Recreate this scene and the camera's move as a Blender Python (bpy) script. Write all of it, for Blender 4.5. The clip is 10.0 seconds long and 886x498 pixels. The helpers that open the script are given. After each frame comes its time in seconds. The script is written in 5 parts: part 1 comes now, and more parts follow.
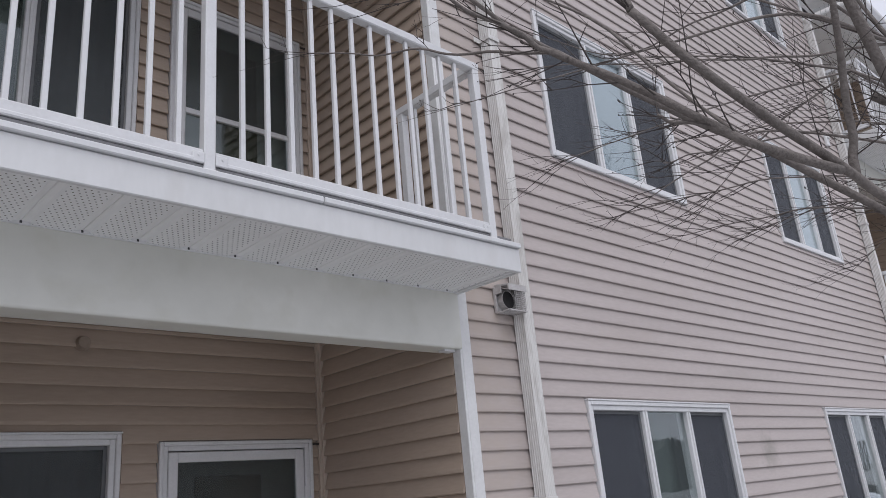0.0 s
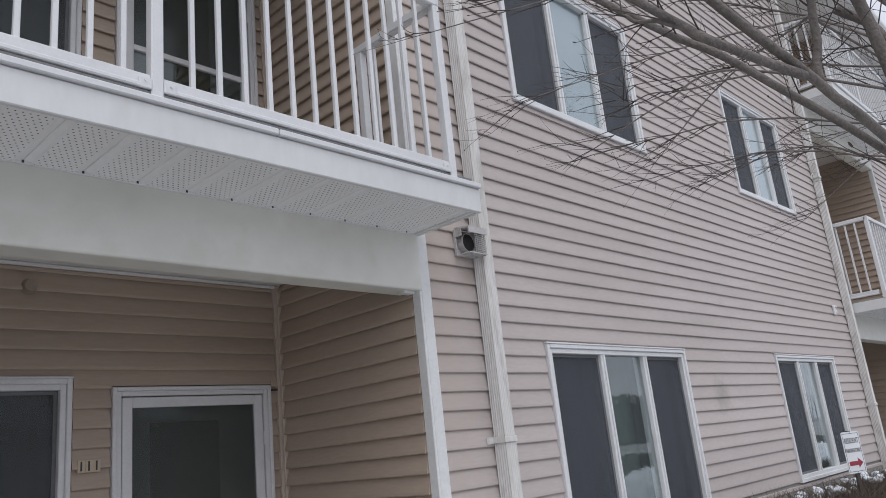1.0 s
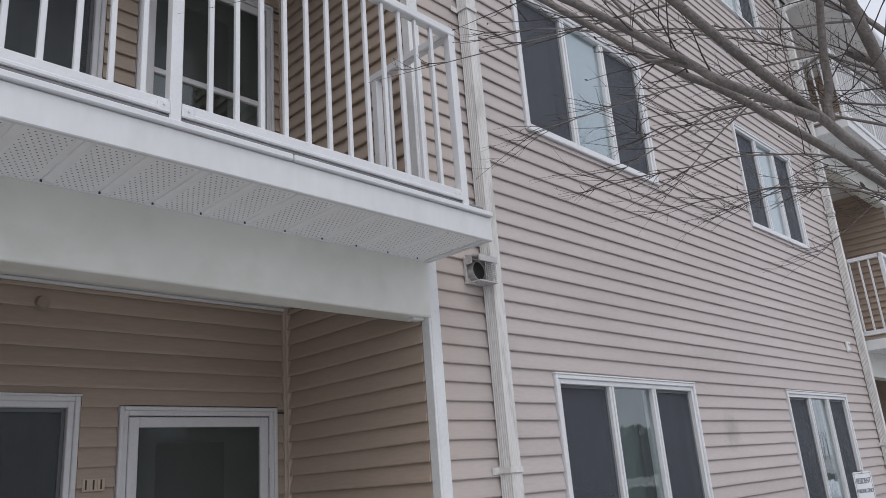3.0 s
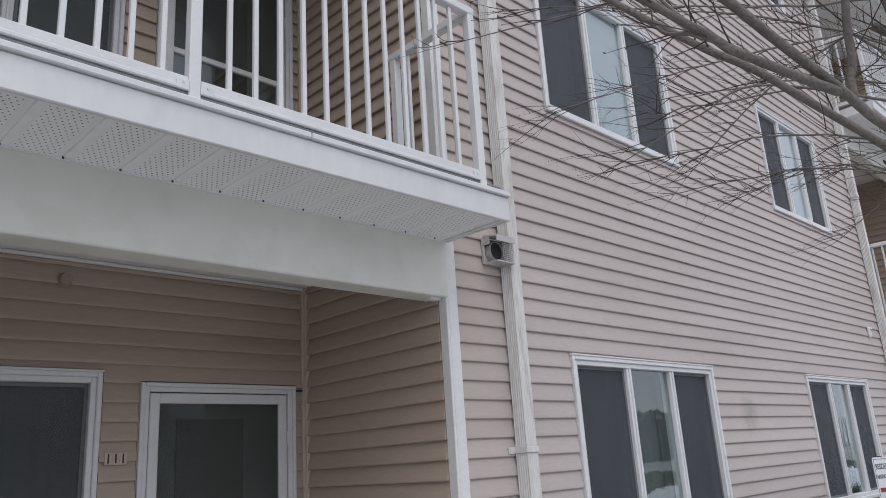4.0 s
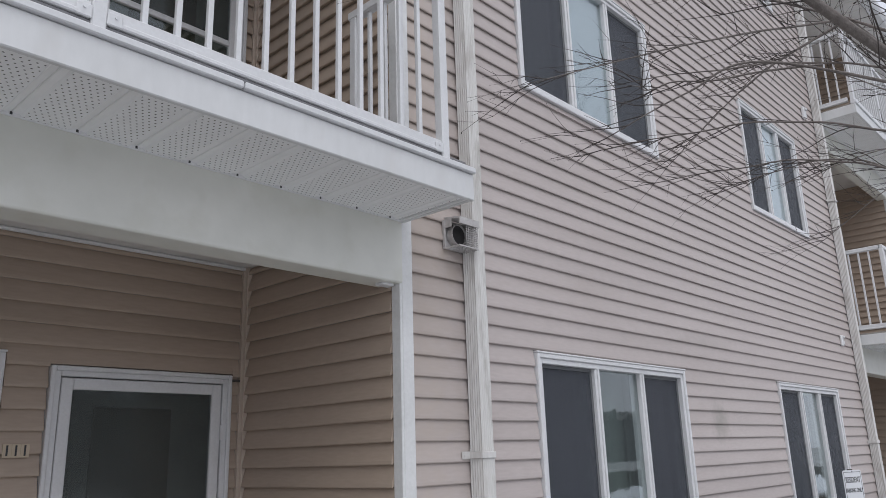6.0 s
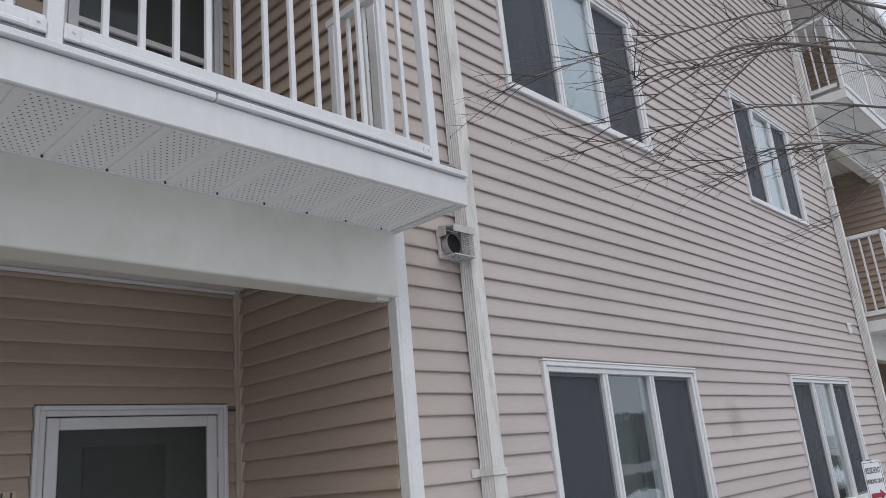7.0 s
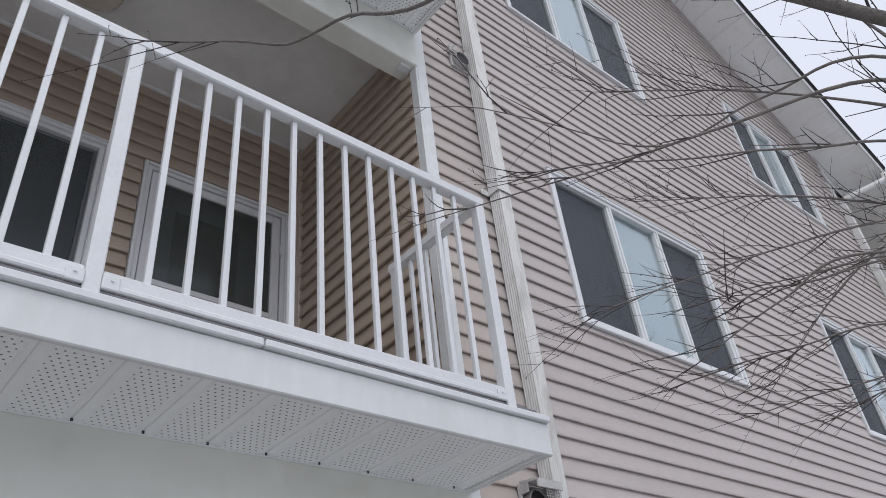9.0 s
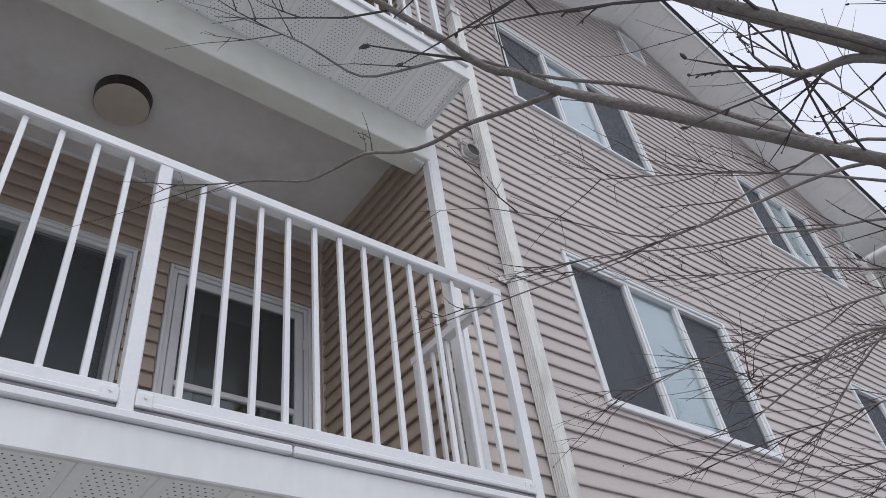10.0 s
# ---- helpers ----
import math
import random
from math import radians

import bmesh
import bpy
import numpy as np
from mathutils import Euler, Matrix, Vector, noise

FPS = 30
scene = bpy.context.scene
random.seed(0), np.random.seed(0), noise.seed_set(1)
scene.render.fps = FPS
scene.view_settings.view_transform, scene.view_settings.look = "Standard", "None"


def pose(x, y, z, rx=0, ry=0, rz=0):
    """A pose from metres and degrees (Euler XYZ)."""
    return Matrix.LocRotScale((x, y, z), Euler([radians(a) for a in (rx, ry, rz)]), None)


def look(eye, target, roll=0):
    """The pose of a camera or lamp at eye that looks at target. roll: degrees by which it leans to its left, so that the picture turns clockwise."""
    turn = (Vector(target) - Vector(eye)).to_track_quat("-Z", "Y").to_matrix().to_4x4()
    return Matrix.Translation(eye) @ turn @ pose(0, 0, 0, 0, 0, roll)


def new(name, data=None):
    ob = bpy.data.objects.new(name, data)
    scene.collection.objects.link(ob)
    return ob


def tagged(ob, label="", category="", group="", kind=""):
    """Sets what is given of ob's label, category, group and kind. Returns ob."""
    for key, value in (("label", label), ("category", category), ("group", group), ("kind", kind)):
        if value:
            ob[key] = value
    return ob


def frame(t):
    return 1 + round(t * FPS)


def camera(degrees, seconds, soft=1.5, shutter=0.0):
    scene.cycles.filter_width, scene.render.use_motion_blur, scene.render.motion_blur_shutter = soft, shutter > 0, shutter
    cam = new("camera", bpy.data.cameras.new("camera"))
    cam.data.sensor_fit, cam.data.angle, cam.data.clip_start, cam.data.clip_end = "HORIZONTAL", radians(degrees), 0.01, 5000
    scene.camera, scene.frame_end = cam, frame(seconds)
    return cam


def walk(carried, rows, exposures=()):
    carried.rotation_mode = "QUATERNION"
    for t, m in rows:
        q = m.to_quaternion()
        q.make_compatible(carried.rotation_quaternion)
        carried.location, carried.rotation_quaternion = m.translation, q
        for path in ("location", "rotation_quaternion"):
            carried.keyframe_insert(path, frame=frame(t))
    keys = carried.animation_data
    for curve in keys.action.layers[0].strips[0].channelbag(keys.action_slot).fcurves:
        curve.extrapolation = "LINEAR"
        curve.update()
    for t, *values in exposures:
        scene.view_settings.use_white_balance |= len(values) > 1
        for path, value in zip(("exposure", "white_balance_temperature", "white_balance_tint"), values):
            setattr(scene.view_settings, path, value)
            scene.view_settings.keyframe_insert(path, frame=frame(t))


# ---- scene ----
cam = camera(60.7, 10.0, soft=0.5)
PATH = [
    (0, (-2.704, -2.787, 1.705), (-1.372, -1.434, 2.333), -5.3),
    (0.5, (-2.663, -2.738, 1.608), (-1.282, -1.386, 2.123), -7.6),
    (1, (-2.654, -2.732, 1.622), (-1.234, -1.423, 2.141), -6.1),
    (1.5, (-2.644, -2.723, 1.628), (-1.244, -1.4, 2.166), -5.0),
    (2, (-2.645, -2.737, 1.609), (-1.258, -1.416, 2.183), -5.0),
    (3.3, (-2.66, -2.749, 1.635), (-1.269, -1.436, 2.22), -4.4),
    (3.5, (-2.653, -2.756, 1.606), (-1.244, -1.446, 2.153), -4.9),
    (4, (-2.655, -2.745, 1.613), (-1.293, -1.387, 2.159), -3.7),
    (4.5, (-2.639, -2.774, 1.63), (-1.221, -1.442, 2.096), -2.0),
    (5, (-2.591, -2.73, 1.642), (-1.145, -1.41, 2.051), -2.2),
    (5.5, (-2.431, -2.587, 1.565), (-1.025, -1.267, 2.096), -0.8),
    (5.7, (-2.376, -2.542, 1.654), (-0.959, -1.231, 2.174), -0.9),
    (6.8, (-2.232, -2.476, 1.677), (-0.832, -1.164, 2.242), -5.4),
    (7, (-2.207, -2.411, 1.692), (-0.786, -1.118, 2.249), -5.5),
    (7.5, (-2.079, -2.358, 1.663), (-0.729, -1.049, 2.346), -6.0),
    (8, (-1.989, -2.308, 1.761), (-0.711, -0.963, 2.507), -5.9),
    (8.5, (-1.996, -2.226, 1.741), (-0.698, -0.973, 2.605), -6.1),
    (9, (-1.989, -2.197, 1.801), (-0.855, -1.026, 2.959), -7.0),
    (9.5, (-2.014, -2.248, 1.818), (-1.005, -1.134, 3.138), -7.0),
    (10, (-2.046, -2.28, 1.813), (-1.017, -1.186, 3.133), -9.4),
]
walk(cam, [(t, look(eye, target, roll)) for t, eye, target, roll in PATH], [(0.0, 0.02, 6480, 13.0), (0.6, 0.02, 6500, 10.6), (5.5, 0.02, 6500, 10.4), (8.2, 0.03, 6440, 9.6), (9.2, 0.13, 6380, 10.0), (10.0, 0.14, 6380, 10.4)])

# ---- light ----
world = bpy.data.worlds.new("overcast_sky")
scene.world = world
world.use_nodes = True
wn, wl = world.node_tree.nodes, world.node_tree.links
sky = wn.new("ShaderNodeTexSky")
sky.sky_type = "NISHITA"
sky.sun_disc = False
sky.sun_elevation, sky.sun_rotation = radians(58), radians(215)
sky.dust_density = 4.0
sky_scale = wn.new("ShaderNodeMix")
sky_scale.data_type = "RGBA"
sky_scale.inputs["Factor"].default_value = 0.93
sky_scale.inputs["B"].default_value = (7.95, 8.28, 9.32, 1)
wl.new(sky.outputs["Color"], sky_scale.inputs["A"])
wl.new(sky_scale.outputs["Result"], wn["Background"].inputs["Color"])
wn["Background"].inputs["Strength"].default_value = 0.096

sun_data = bpy.data.lights.new("sun", "SUN")
sun_data.energy, sun_data.angle, sun_data.color = 1.5, radians(60), (0.97, 0.985, 1.0)
sun = new("sun", sun_data)
sun.matrix_world = look((-6, -10.5, 20), (0, 0, 0))

# ---- materials ----


def material(name, low, high, rough=0.55, grain=40.0, stain=2.2, stretch=(1, 1, 1), bump=0.0, bump_scale=None,
             metal=0.0, vary=0.0, dirt=None, dirt_amount=0.0, spec=0.5):
    """A painted or natural surface: two colours mixed by fine grain and by broad stains, with relief and roughness of its own."""
    m = bpy.data.materials.new(name)
    m.use_nodes = True
    n, l = m.node_tree.nodes, m.node_tree.links
    b = n["Principled BSDF"]
    b.inputs["Metallic"].default_value = metal
    b.inputs["Specular IOR Level"].default_value = spec
    geo, mapping = n.new("ShaderNodeNewGeometry"), n.new("ShaderNodeMapping")
    mapping.inputs["Scale"].default_value = stretch
    l.new(geo.outputs["Position"], mapping.inputs["Vector"])

    def noise_node(scale, detail):
        t = n.new("ShaderNodeTexNoise")
        t.inputs["Scale"].default_value, t.inputs["Detail"].default_value = scale, detail
        l.new(mapping.outputs["Vector"], t.inputs["Vector"])
        return t

    fine, broad = noise_node(grain, 4), noise_node(stain, 5)
    blend = n.new("ShaderNodeMath")
    blend.operation = "MULTIPLY_ADD"
    blend.inputs[1].default_value = 0.45
    l.new(fine.outputs["Fac"], blend.inputs[0])
    half = n.new("ShaderNodeMath")
    half.operation = "MULTIPLY"
    half.inputs[1].default_value = 0.55
    l.new(broad.outputs["Fac"], half.inputs[0])
    l.new(half.outputs["Value"], blend.inputs[2])
    ramp = n.new("ShaderNodeValToRGB")
    ramp.color_ramp.elements[0].position, ramp.color_ramp.elements[1].position = 0.32, 0.68
    ramp.color_ramp.elements[0].color, ramp.color_ramp.elements[1].color = (*low, 1), (*high, 1)
    l.new(blend.outputs["Value"], ramp.inputs["Fac"])
    colour = ramp.outputs["Color"]
    if dirt:
        spots = noise_node(stain * 3.1, 8)
        mask = n.new("ShaderNodeMapRange")
        mask.inputs["From Min"].default_value, mask.inputs["From Max"].default_value = 0.52, 0.74
        mask.inputs["To Max"].default_value = dirt_amount
        l.new(spots.outputs["Fac"], mask.inputs["Value"])
        soil = n.new("ShaderNodeMix")
        soil.data_type = "RGBA"
        soil.inputs["B"].default_value = (*dirt, 1)
        l.new(mask.outputs["Result"], soil.inputs["Factor"])
        l.new(colour, soil.inputs["A"])
        colour = soil.outputs["Result"]
    if vary:
        info, hsv = n.new("ShaderNodeObjectInfo"), n.new("ShaderNodeHueSaturation")
        span = n.new("ShaderNodeMapRange")
        span.inputs["To Min"].default_value, span.inputs["To Max"].default_value = 1 - vary, 1 + vary
        l.new(info.outputs["Random"], span.inputs["Value"])
        l.new(span.outputs["Result"], hsv.inputs["Value"])
        l.new(colour, hsv.inputs["Color"])
        colour = hsv.outputs["Color"]
    l.new(colour, b.inputs["Base Color"])
    r = n.new("ShaderNodeMapRange")
    r.inputs["To Min"].default_value, r.inputs["To Max"].default_value = max(rough - 0.1, 0.02), min(rough + 0.12, 1)
    l.new(broad.outputs["Fac"], r.inputs["Value"])
    l.new(r.outputs["Result"], b.inputs["Roughness"])
    if bump:
        relief = noise_node(bump_scale or grain, 3)
        bu = n.new("ShaderNodeBump")
        bu.inputs["Strength"].default_value, bu.inputs["Distance"].default_value = bump, 0.01
        l.new(relief.outputs["Fac"], bu.inputs["Height"])
        l.new(bu.outputs["Normal"], b.inputs["Normal"])
    return m


SIDING = material("greige_vinyl_siding", (0.458, 0.401, 0.378), (0.544, 0.481, 0.458), 0.5, grain=55, stain=1.1, stretch=(0.25, 0.25, 1.4),
                  bump=0.06, bump_scale=9, vary=0.035, dirt=(0.36, 0.305, 0.265), dirt_amount=0.22)
# Same siding as above; the recess's warmer, dimmer light is put into its tan.
SHADED_SIDING = material("shaded_tan_vinyl_siding", (0.424, 0.337, 0.268), (0.503, 0.404, 0.324), 0.5, grain=55, stain=1.1, stretch=(0.25, 0.25, 1.4),
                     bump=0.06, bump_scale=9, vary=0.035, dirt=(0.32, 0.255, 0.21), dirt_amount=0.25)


def add_stain_or_cast(m, centre, size, colour, amount):
    """A soiled patch, or a cast of light put into the colour, on the wall, ragged at its edge."""
    n, l = m.node_tree.nodes, m.node_tree.links
    base = n["Principled BSDF"].inputs["Base Color"]
    geo, sub, stretch = n.new("ShaderNodeNewGeometry"), n.new("ShaderNodeVectorMath"), n.new("ShaderNodeVectorMath")
    sub.operation, stretch.operation = "SUBTRACT", "DIVIDE"
    sub.inputs[1].default_value, stretch.inputs[1].default_value = centre, size
    l.new(geo.outputs["Position"], sub.inputs[0])
    l.new(sub.outputs["Vector"], stretch.inputs[0])
    far, wob, add = n.new("ShaderNodeVectorMath"), n.new("ShaderNodeTexNoise"), n.new("ShaderNodeMath")
    far.operation, add.operation = "LENGTH", "ADD"
    wob.inputs["Scale"].default_value, wob.inputs["Detail"].default_value = 14, 6
    l.new(geo.outputs["Position"], wob.inputs["Vector"])
    l.new(stretch.outputs["Vector"], far.inputs[0])
    l.new(far.outputs["Value"], add.inputs[0])
    l.new(wob.outputs["Fac"], add.inputs[1])
    span, mix = n.new("ShaderNodeMapRange"), n.new("ShaderNodeMix")
    span.inputs["From Min"].default_value, span.inputs["From Max"].default_value = 1.35, 0.55
    span.inputs["To Max"].default_value = amount
    mix.data_type = "RGBA"
    mix.inputs["B"].default_value = (*colour, 1)
    l.new(add.outputs["Value"], span.inputs["Value"])
    l.new(span.outputs["Result"], mix.inputs["Factor"])
    l.new(base.links[0].from_socket, mix.inputs["A"])
    l.new(mix.outputs["Result"], base)


add_stain_or_cast(SIDING, (3.46, 0, 1.84), (0.22, 0.5, 0.20), (0.22, 0.205, 0.17), 0.6)
add_stain_or_cast(SIDING, (0.46, 0, 2.58), (0.16, 0.3, 0.16), (0.33, 0.28, 0.25), 0.5)
add_stain_or_cast(SIDING, (3.3, 0, 2.45), (0.9, 0.5, 0.10), (0.36, 0.325, 0.30), 0.4)
# warm cast of light left of the downspout, put into the siding colour
add_stain_or_cast(SIDING, (0.22, 0, 3.2), (0.42, 0.6, 4.5), (0.47, 0.39, 0.325), 0.65)
TRIM = material("white_painted_metal", (0.70, 0.70, 0.70), (0.82, 0.82, 0.82), 0.42, grain=70, stain=3, bump=0.03, bump_scale=14,
                dirt=(0.52, 0.51, 0.48), dirt_amount=0.3)
RAIL_WHITE = material("white_powder_coat", (0.64, 0.642, 0.648), (0.73, 0.732, 0.738), 0.35, grain=90, stain=5, dirt=(0.6, 0.6, 0.58), dirt_amount=0.25)
CORNER = material("white_corner_trim", (0.70, 0.70, 0.69), (0.80, 0.80, 0.79), 0.45, grain=60, stain=4, dirt=(0.5, 0.49, 0.46), dirt_amount=0.25)
CORNER_TAN = material("pale_tan_corner_strip", (0.62, 0.52, 0.435), (0.70, 0.59, 0.50), 0.45, grain=60, stain=4, dirt=(0.40, 0.33, 0.27), dirt_amount=0.25)
ROOF_SOFFIT = material("cream_white_soffit", (0.80, 0.79, 0.77), (0.88, 0.875, 0.86), 0.5, grain=30, stain=2, dirt=(0.66, 0.64, 0.60), dirt_amount=0.3)
BEAM = material("stained_pale_metal_wrap", (0.69, 0.69, 0.628), (0.79, 0.785, 0.722), 0.42, grain=8, stain=1.6, bump=0.05, bump_scale=3,
                dirt=(0.60, 0.59, 0.49), dirt_amount=0.45)
FASCIA = material("off_white_fascia", (0.63, 0.633, 0.628), (0.72, 0.723, 0.72), 0.4, grain=25, stain=2, stretch=(1, 1, 0.4), bump=0.05, bump_scale=5,
                  dirt=(0.55, 0.53, 0.50), dirt_amount=0.35)
CEILING = material("off_white_ceiling", (0.72, 0.71, 0.69), (0.80, 0.79, 0.77), 0.7, grain=20, stain=1.4, dirt=(0.48, 0.46, 0.42), dirt_amount=0.3)
DECK_EDGE_SHADE = material("grey_deck_edge_shade", (0.15, 0.15, 0.155), (0.24, 0.24, 0.245), 0.7, grain=40, stain=5)
SPOUT = material("weathered_white_downspout", (0.60, 0.58, 0.55), (0.74, 0.73, 0.71), 0.5, grain=60, stain=6, stretch=(1, 1, 0.25),
                 dirt=(0.36, 0.33, 0.30), dirt_amount=0.6)
VINYL = material("white_vinyl_frame", (0.67, 0.67, 0.675), (0.77, 0.77, 0.775), 0.35, grain=80, stain=4, dirt=(0.6, 0.59, 0.57), dirt_amount=0.25)
CONCRETE = material("poured_concrete", (0.25, 0.235, 0.21), (0.38, 0.36, 0.33), 0.9, grain=30, stain=2.5, bump=0.4, bump_scale=60,
                    dirt=(0.16, 0.14, 0.12), dirt_amount=0.5)
INNER = material("plain_inner_wall", (0.30, 0.29, 0.27), (0.36, 0.35, 0.33), 0.8)
CURTAIN = material("grey_green_curtain", (0.12, 0.145, 0.135), (0.21, 0.245, 0.225), 0.85, grain=12, stain=3, stretch=(4, 4, 0.3))
SHEER = material("grey_green_sheer", (0.12, 0.145, 0.132), (0.19, 0.22, 0.20), 0.8, grain=8, stain=2, stretch=(3, 3, 0.4))
INNER_DOOR = material("grey_inner_door", (0.30, 0.31, 0.29), (0.38, 0.39, 0.365), 0.5, grain=10, stain=3)
INNER_GLASS = material("covered_door_window", (0.06, 0.062, 0.042), (0.10, 0.10, 0.07), 0.4, grain=6, stain=4)
SHADE = material("pale_window_shade", (0.50, 0.54, 0.60), (0.58, 0.62, 0.68), 0.8, grain=30, stain=2)
DARK = material("near_black", (0.03, 0.03, 0.032), (0.05, 0.05, 0.052), 0.6)
SCREEN_RIM = material("grey_screen_frame", (0.12, 0.125, 0.13), (0.17, 0.175, 0.18), 0.5)
VENT_GREY = material("grey_plastic_vent", (0.42, 0.40, 0.39), (0.56, 0.54, 0.53), 0.5, dirt=(0.25, 0.22, 0.2), dirt_amount=0.6, stain=9)
DUCT = material("dark_duct", (0.02, 0.02, 0.02), (0.05, 0.045, 0.045), 0.7)
STEEL = material("galvanised_steel", (0.35, 0.35, 0.35), (0.5, 0.5, 0.5), 0.45, metal=0.8, grain=60)
BRONZE = material("dark_bronze_rim", (0.035, 0.03, 0.026), (0.06, 0.052, 0.045), 0.45, metal=0.4)
LENS = material("beige_light_cover", (0.48, 0.43, 0.36), (0.56, 0.50, 0.42), 0.5, grain=20, stain=6)
SHINGLE = material("dark_asphalt_shingle", (0.04, 0.04, 0.042), (0.085, 0.08, 0.08), 0.95, grain=90, stain=3, bump=0.5, bump_scale=80)
SOIL = material("brown_soil_and_litter", (0.055, 0.04, 0.03), (0.13, 0.10, 0.075), 1.0, grain=35, stain=3, bump=0.7, bump_scale=40,
                dirt=(0.20, 0.17, 0.13), dirt_amount=0.6)
TWIG_DRY = material("dry_brown_stems", (0.045, 0.033, 0.026), (0.125, 0.095, 0.075), 0.9, grain=50, stain=6)
SNOW = material("old_snow", (0.70, 0.73, 0.78), (0.86, 0.88, 0.92), 0.85, grain=25, stain=2, bump=0.5, bump_scale=30, dirt=(0.45, 0.43, 0.40), dirt_amount=0.35)
BARK = material("grey_brown_bark", (0.110, 0.095, 0.086), (0.235, 0.208, 0.19), 0.9, grain=120, stain=14, bump=0.5, bump_scale=150)
BARK_FINE = material("dark_twig_bark", (0.038, 0.031, 0.028), (0.085, 0.07, 0.064), 0.9, grain=90, stain=12)
SIGN_WHITE = material("white_sign_face", (0.74, 0.75, 0.77), (0.82, 0.83, 0.85), 0.4)
SIGN_INK = material("black_sign_ink", (0.03, 0.03, 0.035), (0.05, 0.05, 0.055), 0.5)
SIGN_RED = material("dark_red_sign_ink", (0.30, 0.03, 0.05), (0.36, 0.045, 0.065), 0.5)
POST_DARK = material("rusty_sign_post", (0.05, 0.045, 0.042), (0.10, 0.085, 0.075), 0.7, grain=60)
CREAM = material("cream_number_tile", (0.50, 0.41, 0.30), (0.57, 0.475, 0.355), 0.5)
ASPHALT = material("worn_asphalt", (0.04, 0.04, 0.042), (0.075, 0.073, 0.07), 0.95, grain=60, stain=0.6, bump=0.3)
CAR_PAINT = material("silver_car_paint", (0.45, 0.46, 0.47), (0.52, 0.53, 0.54), 0.25, metal=0.5)
TYRE = material("black_tyre", (0.015, 0.015, 0.015), (0.03, 0.03, 0.03), 0.85)
# pale greys: distance haze is mixed into the woods' own colour
FAR_WOOD = material("hazed_far_woods", (0.20, 0.207, 0.205), (0.33, 0.33, 0.325), 1.0, grain=3, stain=0.3)


def clear_glass(name, tint):
    """Thin pane: clear straight through, with a sharp mirror gloss that grows at grazing angles."""
    m = bpy.data.materials.new(name)
    m.use_nodes = True
    n, l = m.node_tree.nodes, m.node_tree.links
    n.remove(n["Principled BSDF"])
    see, gloss, mix, edge = n.new("ShaderNodeBsdfTransparent"), n.new("ShaderNodeBsdfGlossy"), n.new("ShaderNodeMixShader"), n.new("ShaderNodeLayerWeight")
    see.inputs["Color"].default_value = (*tint, 1)
    gloss.inputs["Roughness"].default_value = 0.015
    gloss.inputs["Color"].default_value = (0.92, 0.96, 0.97, 1)
    edge.inputs["Blend"].default_value = 0.5
    cube, lift = n.new("ShaderNodeMath"), n.new("ShaderNodeMath")
    cube.operation, lift.operation = "POWER", "MULTIPLY_ADD"
    cube.inputs[1].default_value, lift.inputs[1].default_value, lift.inputs[2].default_value = 3.0, 0.8, 0.055
    l.new(edge.outputs["Facing"], cube.inputs[0])
    l.new(cube.outputs["Value"], lift.inputs[0])
    ripple, bu = n.new("ShaderNodeTexNoise"), n.new("ShaderNodeBump")
    ripple.inputs["Scale"].default_value = 3.0
    bu.inputs["Strength"].default_value, bu.inputs["Distance"].default_value = 0.05, 0.02
    l.new(ripple.outputs["Fac"], bu.inputs["Height"])
    l.new(bu.outputs["Normal"], gloss.inputs["Normal"])
    l.new(lift.outputs["Value"], mix.inputs["Fac"])
    l.new(see.outputs["BSDF"], mix.inputs[1])
    l.new(gloss.outputs["BSDF"], mix.inputs[2])
    l.new(mix.outputs["Shader"], n["Material Output"].inputs["Surface"])
    return m


GLASS = clear_glass("window_glass", (0.82, 0.86, 0.86))


def screen_mesh(name, colour, clear):
    """Insect screen or dimming net: a fine dark weave that lets part of the view through."""
    m = bpy.data.materials.new(name)
    m.use_nodes = True
    n, l = m.node_tree.nodes, m.node_tree.links
    b = n["Principled BSDF"]
    b.inputs["Base Color"].default_value = (*colour, 1)
    b.inputs["Roughness"].default_value = 0.55
    see, mix = n.new("ShaderNodeBsdfTransparent"), n.new("ShaderNodeMixShader")
    grain = n.new("ShaderNodeTexNoise")
    grain.inputs["Scale"].default_value = 3.0
    span = n.new("ShaderNodeMapRange")
    span.inputs["To Min"].default_value, span.inputs["To Max"].default_value = clear - 0.12, clear + 0.12
    l.new(grain.outputs["Fac"], span.inputs["Value"])
    l.new(span.outputs["Result"], mix.inputs["Fac"])
    l.new(b.outputs["BSDF"], mix.inputs[1])
    l.new(see.outputs["BSDF"], mix.inputs[2])
    l.new(mix.outputs["Shader"], n["Material Output"].inputs["Surface"])
    return m


SCREEN = screen_mesh("dark_insect_screen", (0.052, 0.058, 0.071), 0.34)
DOOR_SCREEN = screen_mesh("dark_door_screen", (0.085, 0.092, 0.088), 0.66)
# net added over the patio glass to dim its reflections; no real screen there
PATIO_DIMMER = screen_mesh("grey_patio_dimming_net", (0.082, 0.090, 0.094), 0.52)


